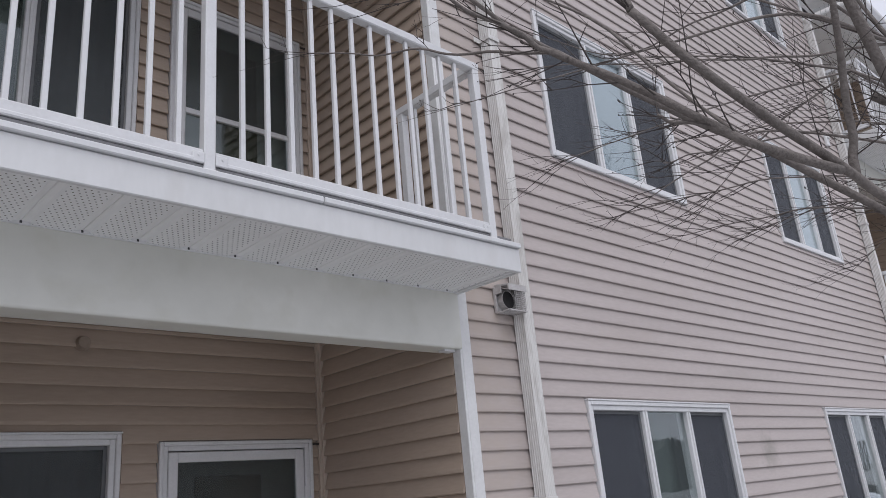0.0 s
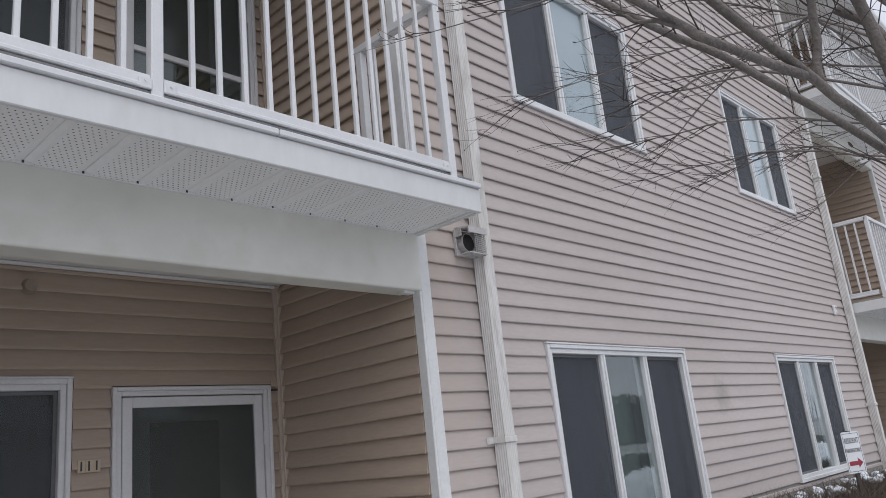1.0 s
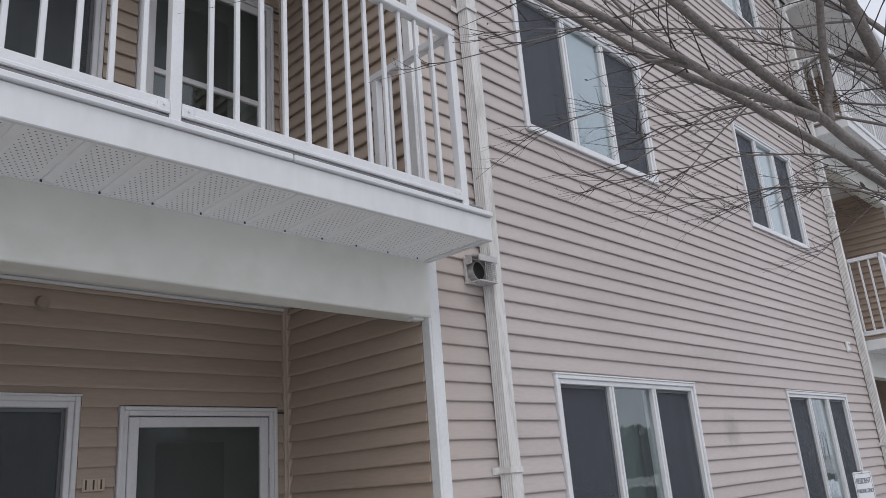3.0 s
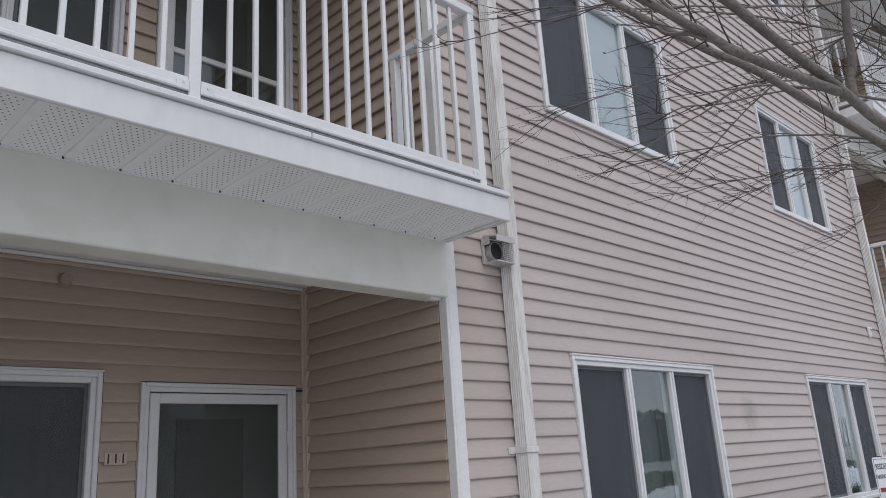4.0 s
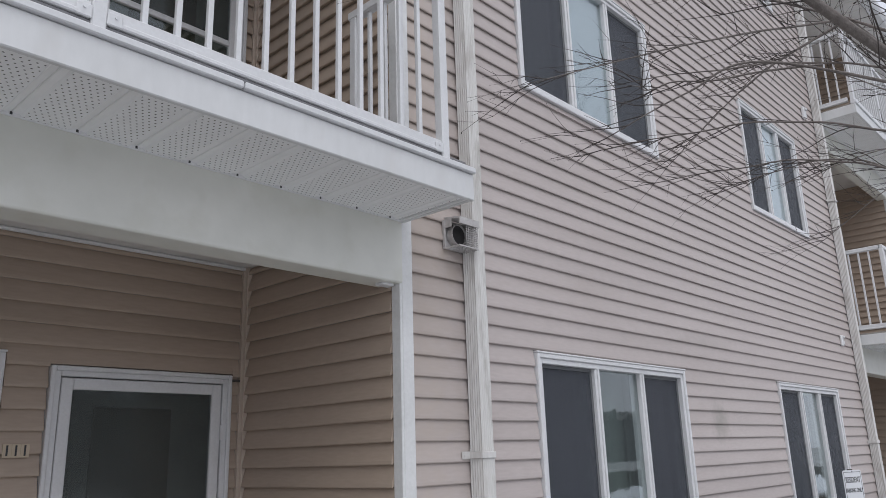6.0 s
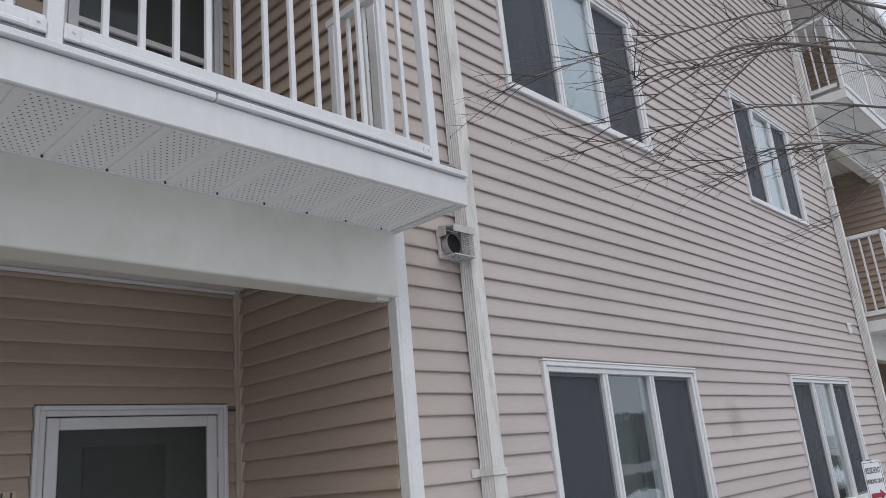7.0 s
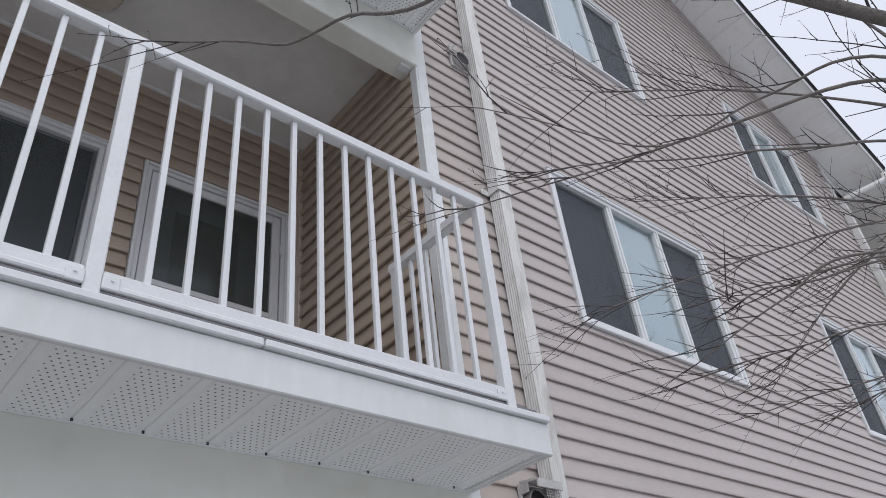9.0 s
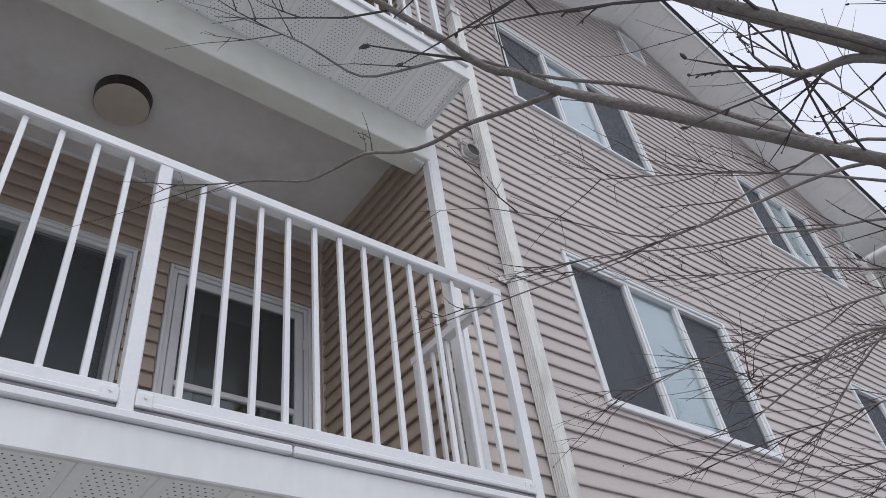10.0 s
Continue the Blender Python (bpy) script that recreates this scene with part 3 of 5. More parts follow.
# ---- doors ----
def storm_door(name, dz):
    x0, x1, y = DOOR[0], DOOR[1], Y_BACK
    root = tagged(anchor(name, (x0 + x1) / 2, y, dz + 0.05), "white aluminium storm door with a dark screen, closed", "door", kind="structure")
    made = []
    z1, zb = 2.13 + dz, 0.05 + dz
    trim = Shape().box(x0, x0 + 0.022, y - 0.034, y + 0.03, zb, z1, 0.004).box(x1 - 0.022, x1, y - 0.034, y + 0.03, zb, z1, 0.004)
    trim.box(x0 + 0.022, x1 - 0.022, y - 0.034, y + 0.03, z1 - 0.022, z1, 0.004)
    made.append(part("casing", trim, VINYL, None))
    jamb = Shape().box(x0 + 0.022, x0 + 0.05, y - 0.022, y + 0.06, zb, z1 - 0.022, 0.003).box(x1 - 0.05, x1 - 0.022, y - 0.022, y + 0.06, zb, z1 - 0.022, 0.003)
    jamb.box(x0 + 0.05, x1 - 0.05, y - 0.022, y + 0.06, z1 - 0.048, z1 - 0.022, 0.003)
    made.append(part("door_frame", jamb, VINYL, None))
    a, b, t = x0 + 0.056, x1 - 0.056, z1 - 0.054
    leaf = Shape().box(a, a + 0.055, y - 0.016, y + 0.018, zb + 0.02, t, 0.004).box(b - 0.055, b, y - 0.016, y + 0.018, zb + 0.02, t, 0.004)
    leaf.box(a + 0.055, b - 0.055, y - 0.016, y + 0.018, t - 0.055, t, 0.004)
    leaf.box(a + 0.055, b - 0.055, y - 0.016, y + 0.018, zb + 0.02, zb + 0.30, 0.004)
    made.append(part("door_leaf", leaf, VINYL, None))
    mid = Shape().box(a + 0.055, b - 0.055, y - 0.013, y + 0.012, 1.312 + dz, 1.338 + dz, 0.003)
    mid.box(a + 0.055, b - 0.055, y - 0.009, y + 0.010, 1.338 + dz, 1.35 + dz, 0.002)
    made.append(part("middle_rail", mid, VINYL, None))
    scr = part("screen", Shape().box(a + 0.055, b - 0.055, y - 0.004, y - 0.002, 1.345 + dz, t - 0.055), DOOR_SCREEN, None, "dark screen")
    scr.visible_shadow = False
    made.append(scr)
    for lo, hi in ((1.345 + dz, t - 0.055), (zb + 0.30, 1.312 + dz)):
        g = part("pane", Shape().box(a + 0.055, b - 0.055, y + 0.004, y + 0.008, lo, hi), GLASS, None)
        g.visible_shadow = False
        made.append(g)
    closer = Shape().box(b - 0.004, b + 0.010, y - 0.026, y - 0.0165, 1.78 + dz, 1.86 + dz, 0.002).box(b - 0.004, b + 0.010, y - 0.026, y - 0.0165, 0.52 + dz, 0.60 + dz, 0.002)
    made.append(part("hinge", closer, VINYL, None))
    latch = Shape().box(a + 0.014, a + 0.04, y - 0.045, y - 0.015, 1.02 + dz, 1.16 + dz, 0.006)
    made.append(part("handle", latch, VINYL, None))
    inner = Shape().box(x0 + 0.03, x1 - 0.03, y + 0.125, y + 0.165, zb, z1 - 0.03)
    made.append(part("inner_door", inner, INNER_DOOR, None, "dull grey inner door"))
    light = Shape().box(x0 + 0.27, x1 - 0.27, y + 0.116, y + 0.126, 1.10 + dz, 1.95 + dz, 0.004)
    made.append(part("inner_door_window", light, INNER_GLASS, None, "dark green-brown covered window"))
    hook = Shape().box(x1 + 0.004, x1 + 0.05, y - 0.030, y - 0.016, z1 - 0.034, z1 - 0.022, 0.002)
    made.append(part("hook", hook, POST_DARK, None, "small rusty hook"))
    settle(root, made)
    return root


storm_door("door_1", 0.0)
storm_door("door_2", STOREY + 0.02)
storm_door("door_3", 2 * STOREY + 0.02)
for k, dz in enumerate((0.0, STOREY - 0.01, 2 * STOREY - 0.01)):
    window(f"window_{7 + k}", PATIO_WINDOW[0], PATIO_WINDOW[1], 1.03 + dz, 2.175 + dz, False, y=Y_BACK, panes=3, net_mat=PATIO_DIMMER,
           label="white vinyl three-light patio window with dark curtains")

# unit marker beside the door: three short bars on cream tiles
plate = anchor("number_plate", -1.07, Y_BACK - 0.02, 1.745)
tagged(plate, "three cream tiles with dark bars beside the door", "sign")
bits = []
for k in range(3):
    x = -1.118 + 0.0372 * k
    bits.append(part("tile", Shape().box(x - 0.0184, x + 0.0184, Y_BACK - 0.027, Y_BACK - 0.012, 1.712, 1.772, 0.001), CREAM, None))
    bits.append(part("bar", Shape().box(x - 0.0045, x + 0.0035, Y_BACK - 0.0285, Y_BACK - 0.0265, 1.720, 1.766), SIGN_INK, None, "dark bar"))
settle(plate, bits)

# round cover on the back wall under the ceiling
cover = Shape().cylinder((-1.385, Y_BACK - 0.004, 2.635), (-1.385, Y_BACK - 0.05, 2.635), 0.042, 0.030, 20)
tagged(cover.make("wall_cover", material("brown_grey_cover", (0.30, 0.24, 0.19), (0.38, 0.31, 0.25), 0.7)), "small brown-grey round cover on the siding", "cover")

# wide siding courses of the gable wall
for z in courses(Z_FOOT, APEX_Z):
    h = LAP
    if z < Z_FOOT - 0.02:
        continue
    lo, hi = X_LEFT + 0.045, X_RIGHT - 0.05
    cut_l = cut_r = 0.0
    if rake_z(lo) < z + h:
        lo = max(lo, APEX_X - (APEX_Z - z) / PITCH)
        cut_l = h / PITCH
    if rake_z(hi) < z + h:
        hi = min(hi, APEX_X + (APEX_Z - z) / PITCH)
        cut_r = h / PITCH
    if hi - lo < 2 * h / PITCH + 0.02:
        continue
    lay(wall_gable, (0, 0, 0), (1, 0, 0), (0, -1, 0), lo, hi, z, h, [(a - 0.006, b + 0.006, c - 0.011, d + 0.015) for a, b, c, d in gable_holes], (cut_l, cut_r))
starter = Shape().box(X_LEFT, X_RIGHT - 0.02, -0.02, -0.002, Z_FOOT - 0.02, Z_FOOT + 0.012, 0.003)
tagged(starter.make("starter_strip", SIDING), "greige starter strip along the foot of the siding", "trim", kind="structure")

# far bay beyond the second recess
far_holes = [(12.2, 13.9, 1.035, 2.2), (12.2, 13.9, 3.843, 4.996), (12.2, 13.9, 6.66, 7.8)]
wall_far = solid_wall("wall_far", [(a, b, 0.0, 0.2, lo, hi) for a, b, lo, hi in wall_with_holes(X_FAR_END, 17.6, 0.0, 8.35, far_holes)],
                      "greige vinyl lap siding on the next bay")
for z in courses(Z_FOOT, 8.3):
    lay(wall_far, (0, 0, 0), (1, 0, 0), (0, -1, 0), X_FAR_END + 0.06, 17.6, z, LAP, far_holes)
for k, w in enumerate(far_holes):
    window(f"window_{10 + k}", *w, shade=True, label="white vinyl three-light slider window on the next bay")

# shell that closes the building
shell = Shape().box(X_NEAR_END - 0.2, 17.6, 7.0, 7.2, 0, 8.4).box(X_NEAR_END - 3.2, X_NEAR_END - 3.0, 0.0, 7.0, 0, 8.4).box(17.6, 17.8, 0, 7.2, 0, 8.4)
shell.box(X_NEAR_END - 3.0, X_NEAR_END - 0.2, 0.0, 0.2, 0, 8.4)
tagged(shell.make("wall_rear", INNER), "plain walls closing the building", "wall", kind="structure")
for lv in (0, 1, 2):
    s = Shape().box(X_LEFT, X_RIGHT, 0.2, 7.0, lv * STOREY - 0.1, lv * STOREY).box(X_NEAR_END, X_LEFT, Y_BACK + 0.2, 7.0, lv * STOREY - 0.1, lv * STOREY)
    s.box(X_RIGHT, 17.6, Y_BACK + 0.2, 7.0, lv * STOREY - 0.1, lv * STOREY)
    tagged(s.make("floor", INNER), "plain inner floor", "floor", kind="structure")


# ---- decks and railings ----
def deck(lv, x0, x1, joints):
    """Deck of one storey: fascia, drip cap with joints, vented soffit panels and floor boards."""
    b = lv * STOREY
    root = tagged(anchor("balcony_deck", (x0 + x1) / 2, -0.2, b - 0.07), "white metal-clad balcony deck with a perforated soffit", "balcony", group="balcony decks")
    made = []
    zs = b - 0.071
    fas = Shape().box(x0, x1 - 0.004, Y_DECK, Y_DECK + 0.022, zs - 0.008, b + 0.042, 0.004)
    fas.box(x1 - 0.026, x1 - 0.004, Y_DECK + 0.022, -0.03, zs - 0.006, b + 0.042, 0.003)
    fas.box(x0, x0 + 0.022, Y_DECK + 0.022, -0.03, zs - 0.006, b + 0.042, 0.003)
    made.append(part("fascia", fas, FASCIA, None))
    edges = [x0 - 0.004, *joints, x1]
    for l, r in zip(edges, edges[1:]):
        cap = Shape().box(l + 0.003, r - 0.003, Y_DECK - 0.016, Y_DECK + 0.05, b + 0.044, b + 0.070, 0.004)
        made.append(part("drip_cap", cap, RAIL_WHITE, None, "bright white drip cap"))
    cap2 = Shape().box(x1 - 0.03, x1, Y_DECK + 0.05, -0.03, b + 0.034, b + 0.070, 0.004)
    made.append(part("side_cap", cap2, RAIL_WHITE, None))
    # deck edge under the rail: the gap's shade is painted in as dark grey
    gap_strip = Shape().box(x0 + 0.03, x1 - 0.035, Y_DECK + 0.012, Y_DECK + 0.06, b + 0.0705, b + 0.098, 0.006)
    made.append(part("deck_edge", gap_strip, DECK_EDGE_SHADE, None, "deck edge, dark grey for the shade of the gap"))
    floor_ = Shape().box(x0 + 0.02, x1 - 0.03, Y_DECK + 0.03, Y_BACK - 0.005, b + 0.0, b + 0.062)
    made.append(part("deck_floor", floor_, CONCRETE, None))
    x = x1 - 0.0008
    n = 0
    while x > x0 + 0.1 and n < 30:
        l, r = max(x - 0.1018, x0 + 0.03), x + 0.1014
        r = min(r, x1 - 0.027)
        v, w = [], r - l
        prof = [(0, 0.0115), (0.003, 0.0075), (0.026, 0.0065), (0.034, 0.0), (w - 0.030, 0.0), (w - 0.024, 0.0055), (w - 0.004, 0.0075), (w, 0.0115)]
        for yy in (Y_DECK + 0.022, -0.036):
            for px, pz in prof:
                v.append((l + px - x, yy + 0.25, pz))
        k = len(prof)
        f = [(i, i + 1, k + i + 1, k + i) for i in range(k - 1)]
        p = mesh_object("soffit_panel", v, [q[::-1] for q in f], SOFFIT)
        p.location = (x, -0.25, zs)
        made.append(p)
        if l > x0 + 0.05:
            # solid near-black block painted in for the shade inside the open seam
            made.append(part("seam_gap", Shape().box(l - 0.004, l + 0.004, -0.0472, -0.0455, zs - 0.001, zs + 0.009), DARK, None))
        x -= 0.2035
        n += 1
    plate_ = Shape().box(x0 + 0.02, x1 - 0.03, Y_DECK + 0.022, -0.036, zs + 0.012, zs + 0.03)
    made.append(part("soffit_backing", plate_, CEILING, None))
    chan = Shape().box(x0 + 0.02, x1 - 0.026, -0.046, -0.0345, zs - 0.004, zs + 0.012, 0.002)
    chan.box(x1 - 0.040, x1 - 0.0265, Y_DECK + 0.024, -0.046, zs - 0.003, zs + 0.012, 0.002)
    made.append(part("soffit_channel", chan, TRIM, None))
    settle(root, made)
    return root


def railing(lv, x0, x1, posts, right, left):
    """White metal railing: posts, top and bottom rail, square balusters, and short returns to the wall at its ends."""
    b = lv * STOREY
    root = tagged(anchor("railing", (x0 + x1) / 2, Y_RAIL, b + 0.07), "white powder-coated metal balcony railing with square balusters", "railing", group="balcony railings")
    made = []
    zb0, zb1, zt0, zt1 = b + 0.105, b + 0.155, b + 1.012, b + 1.062

    def rails(p0, p1, axis, post_at):
        lo, hi = min(p0, p1), max(p0, p1)
        stops = sorted([lo, *post_at, hi])

        def bx(s, u0, u1, h, z0, z1, c=0.004):
            return s.box(u0, u1, Y_RAIL - h, Y_RAIL + h, z0, z1, c) if axis == "x" else s.box(fix - h, fix + h, u0, u1, z0, z1, c)
        made.append(part("top_rail", bx(Shape(), lo - 0.025, hi + 0.025, 0.025, zt0 + 0.004, zt1, 0.005), RAIL_WHITE, None))
        for u0, u1 in zip(stops, stops[1:]):
            if u1 - u0 < 0.12:
                continue
            made.append(part("bottom_rail", bx(bx(Shape(), u0 + 0.022, u1 - 0.022, 0.017, zb0, zb1), u0 + 0.022, u1 - 0.022, 0.024, zb0 - 0.006, zb0 + 0.012), RAIL_WHITE, None))
            step = 0.1095
            n = max(int((u1 - u0 - 0.2) / step) + 1, 1)
            for k in range(n):
                u = (u0 + u1) / 2 + step * (k - (n - 1) / 2)
                made.append(part("baluster", bx(Shape(), u - 0.0095, u + 0.0095, 0.0095, zb1 - 0.003, zt0 + 0.003, 0.002), RAIL_WHITE, None))
            for e, s in ((u0 + 0.022, 1), (u1 - 0.022, -1)):
                if axis == "x":
                    cl = Shape().box(e, e + s * 0.045, Y_RAIL - 0.026, Y_RAIL - 0.017, zb0 - 0.008, zb0 + 0.034, 0.003)
                    cl.cylinder((e + s * 0.024, Y_RAIL - 0.030, zb0 + 0.02), (e + s * 0.024, Y_RAIL - 0.025, zb0 + 0.02), 0.005, 0.004, 8)
                    made.append(part("rail_bracket", cl, RAIL_WHITE, None))
        for u in post_at:
            p = bx(Shape(), u - 0.0225, u + 0.0225, 0.0225, b + 0.066, zt1 - 0.012)
            bx(p, u - 0.03, u + 0.03, 0.03, b + 0.066, b + 0.078, 0.003)
            made.append(part("post", p, RAIL_WHITE, None))

    fix = 0.0
    rails(x0, x1, "x", posts)
    for on, at in ((right, x1), (left, x0)):
        if on:
            fix = at
            rails(Y_RAIL + 0.03, 0.13, "y", [0.12])
    settle(root, made)
    return root


NEAR_X = (X_NEAR_END + 0.02, 0.098)
FAR_X = (7.40, X_FAR_END + 0.1)
for lv in (1, 2):
    deck(lv, NEAR_X[0], NEAR_X[1], [-1.08])
    deck(lv, FAR_X[0], FAR_X[1], [8.6])
    railing(lv, -2.986, -0.072, [-2.986, -1.556, -0.072], True, False)
    railing(lv, 7.43, 10.5, [7.43, 8.74, 10.5], True, True)


# ---- downspouts ----
def downspout(x, z_top, s):
    """Ribbed rectangular downspout with straps, and an elbow out to the gutter. s: side to which the elbow turns."""
    root = tagged(anchor("downspout", x, -0.06, 0.2), "weathered white ribbed metal downspout on the siding", "downspout", group="downspouts")
    made = []
    w, d, yb = 0.043, 0.037, -0.058

    def ring():
        pts = []
        for (ax, ay), (bx, by), k in (((-w, -d), (w, -d), 12), ((w, -d), (w, d), 10), ((w, d), (-w, d), 12), ((-w, d), (-w, -d), 10)):
            for i in range(k):
                t = i / k
                g = 0.0 if i in (0,) else (0.0045 if i % 2 else 0.0)
                nx, ny = (by - ay), -(bx - ax)
                ln = math.hypot(nx, ny)
                pts.append((ax + (bx - ax) * t - g * nx / ln, ay + (by - ay) * t - g * ny / ln))
        return pts
    prof = ring()
    for z0, z1, grow in ((0.25, 1.69, 1.05), (1.66, 4.52, 1.0), (4.49, z_top, 1.05)):
        sh = Shape()
        k = len(prof)
        v = [(x + px * grow, yb + py * grow, z) for z in (z0, z1) for px, py in prof]
        sh.add(v, [(i, (i + 1) % k, k + (i + 1) % k, k + i) for i in range(k)] + [tuple(range(k))[::-1], tuple(range(k, 2 * k))])
        made.append(part("pipe", sh, SPOUT, None))
    for zc in (1.66, 4.49, 7.3):
        st = Shape().box(x - 0.052, x + 0.052, -0.103, -0.0985, zc - 0.015, zc + 0.015, 0.002)
        st.box(x - 0.0525, x - 0.0485, -0.0985, -0.018, zc - 0.015, zc + 0.015, 0.001)
        st.box(x - 0.105, x - 0.0485, -0.022, -0.0175, zc - 0.018, zc + 0.018, 0.001)
        st.cylinder((x - 0.088, -0.024, zc), (x - 0.088, -0.0215, zc), 0.005, 0.005, 8)
        made.append(part("strap", st, SPOUT, None))
    elbow = Shape().tube([(x, yb, z_top - 0.02), (x, yb, z_top + 0.05), (x + s * 0.05, yb - 0.05, z_top + 0.10), (x + s * 0.48, yb - 0.42, z_top + 0.33), (x + s * 0.53, yb - 0.48, z_top + 0.37),
                          (x + s * 0.54, yb - 0.49, z_top + 0.45)], 0.042, 10)
    made.append(part("elbow", elbow, SPOUT, None, smooth=True))
    settle(root, made)
    return root


downspout(0.574, 7.40, -1)
downspout(7.32, 7.40, 1)


# ---- vents on the wall ----
def vent_hood(x, z, scale=1.0, hooded=True):
    root = tagged(anchor("vent_hood", x, -0.02, z), "grey plastic dryer vent with a wire bird guard", "vent", group="dryer vents")
    made = []
    a = 0.075 * scale
    pl = Shape().box(x - a, x - a + 0.012, -0.03, -0.012, z - a, z + a, 0.002).box(x + a - 0.012, x + a, -0.03, -0.012, z - a, z + a, 0.002)
    pl.box(x - a + 0.012, x + a - 0.012, -0.03, -0.012, z + a - 0.012, z + a, 0.002).box(x - a + 0.012, x + a - 0.012, -0.03, -0.012, z - a, z - a + 0.012, 0.002)
    pl.box(x - a + 0.012, x + a - 0.012, -0.021, -0.012, z - a + 0.012, z + a - 0.012)
    made.append(part("base_plate", pl, VENT_GREY, None))
    rim = Shape()
    for k in range(24):
        t0, t1 = 2 * math.pi * k / 24, 2 * math.pi * (k + 1) / 24
        rim.add([(x + r * math.cos(t), y, z + r * math.sin(t)) for t in (t0, t1) for r, y in ((0.052 * scale, -0.062), (0.055 * scale, -0.062), (0.057 * scale, -0.022), (0.052 * scale, -0.022))],
                [(0, 1, 5, 4), (1, 2, 6, 5), (2, 3, 7, 6), (3, 0, 4, 7)])
    made.append(part("duct_collar", rim, VENT_GREY, None))
    made.append(part("duct", Shape().cylinder((x, -0.022, z), (x, -0.052, z), 0.0515 * scale, 0.0515 * scale, 24), DUCT, None, "dark duct mouth"))
    if not hooded:
        clip = Shape().box(x - a - 0.012, x - a + 0.004, -0.045, -0.012, z + a - 0.035, z + a + 0.02, 0.003).tube([(x - a, -0.04, z + a), (x - a + 0.03, -0.07, z + a + 0.012), (x + 0.02, -0.075, z + a - 0.01)], 0.004, 6)
        made.append(part("broken_clip", clip, VENT_GREY, None, "broken remains of the hood"))
        root["label"] = "grey plastic dryer vent without its hood"
        settle(root, made)
        return root
    hood = Shape()
    d = 0.135
    hood.extrude([(x - a, -0.03, z + a + 0.012), (x - a, -d, z + a - 0.005), (x - a, -d, z + a - 0.04), (x - a, -d + 0.008, z + a - 0.04), (x - a, -d + 0.008, z + a - 0.012), (x - a, -0.03, z + a + 0.002)],
                 (0, 0, 0), (2 * a, 0, 0))
    hood.box(x - a, x - a + 0.008, -0.075, -0.03, z + a - 0.045, z + a + 0.0, 0.002)
    hood.box(x + a - 0.008, x + a, -0.12, -0.03, z + a - 0.03, z + a + 0.0, 0.002)
    made.append(part("hood", hood, VENT_GREY, None))
    guard = Shape()
    yg = -d + 0.012
    for k in range(11):
        u = x - a + 0.004 + (2 * a - 0.008) * k / 10
        if k > 3:
            guard.tube([(u, yg, z + a - 0.02), (u, yg, z - a + 0.01), (u, -0.03, z - a - 0.004)], 0.0016, 4)
        zz = z - a + 0.008 + (2 * a - 0.03) * k / 10
        guard.tube([(x - a + 0.055, yg, zz), (x + a - 0.004, yg, zz), (x + a - 0.004, -0.03, zz)], 0.0016, 4)
    for k in range(6):
        yy = -0.04 - (d - 0.06) * k / 5
        guard.tube([(x - a + 0.004, yy, z - a), (x + a - 0.004, yy, z - a), (x + a - 0.004, yy, z + a - 0.02)], 0.0016, 4)
    made.append(part("wire_guard", guard, VENT_GREY, None))
    tray = Shape().box(x - a, x - a + 0.006, -d + 0.02, -0.03, z - a - 0.006, z - a + 0.002, 0.001).box(x - a, x + a, -d + 0.008, -d + 0.014, z - a - 0.006, z - a + 0.002, 0.001)
    tray.box(x + a - 0.006, x + a, -d + 0.02, -0.03, z - a - 0.006, z - a + 0.002, 0.001)
    made.append(part("lower_lip", tray, VENT_GREY, None))
    settle(root, made)
    return root


vent_hood(0.463, 2.745)
vent_hood(0.46, 5.56, hooded=False)
small = Shape().box(6.85, 6.91, -0.04, -0.012, 2.70, 2.82, 0.008)
small.box(6.86, 6.90, -0.058, -0.035, 2.785, 2.81, 0.006).box(6.86, 6.90, -0.046, -0.039, 2.715, 2.76, 0.005)
tagged(small.make("outlet_box", TRIM), "small white outlet box on the siding", "outlet box")
small2 = Shape().box(6.84, 6.92, -0.05, -0.012, 5.45, 5.60, 0.008).box(6.852, 6.908, -0.07, -0.045, 5.55, 5.58, 0.006)
tagged(small2.make("outlet_box", TRIM), "small white outlet box on the siding", "outlet box")


# ---- ceiling lights ----
def ceiling_light(x, y, z):
    root = tagged(anchor("ceiling_light", x, y, z), "round flush ceiling light with a beige cover and dark rim", "lamp", group="balcony ceiling lights")
    body = Shape().cylinder((x, y, z), (x, y, z - 0.075), 0.158, 0.152, 48)
    lens = Shape()
    for k in range(5):
        a0, a1 = k / 5, (k + 1) / 5
        lens.tube([(x, y, z - 0.075 - 0.006 * a0), (x, y, z - 0.075 - 0.006 * a1)], [0.150 * (1 - 0.02 * a0), 0.150 * (1 - 0.02 * a1)], 48)
    settle(root, [part("rim", body, BRONZE, None, "dark bronze rim", smooth=False), part("cover", lens, LENS, None, "beige cover")])


ceiling_light(-1.545, 0.70, 2 * STOREY - 0.055)
ceiling_light(-1.545, 0.70, STOREY - 0.055)

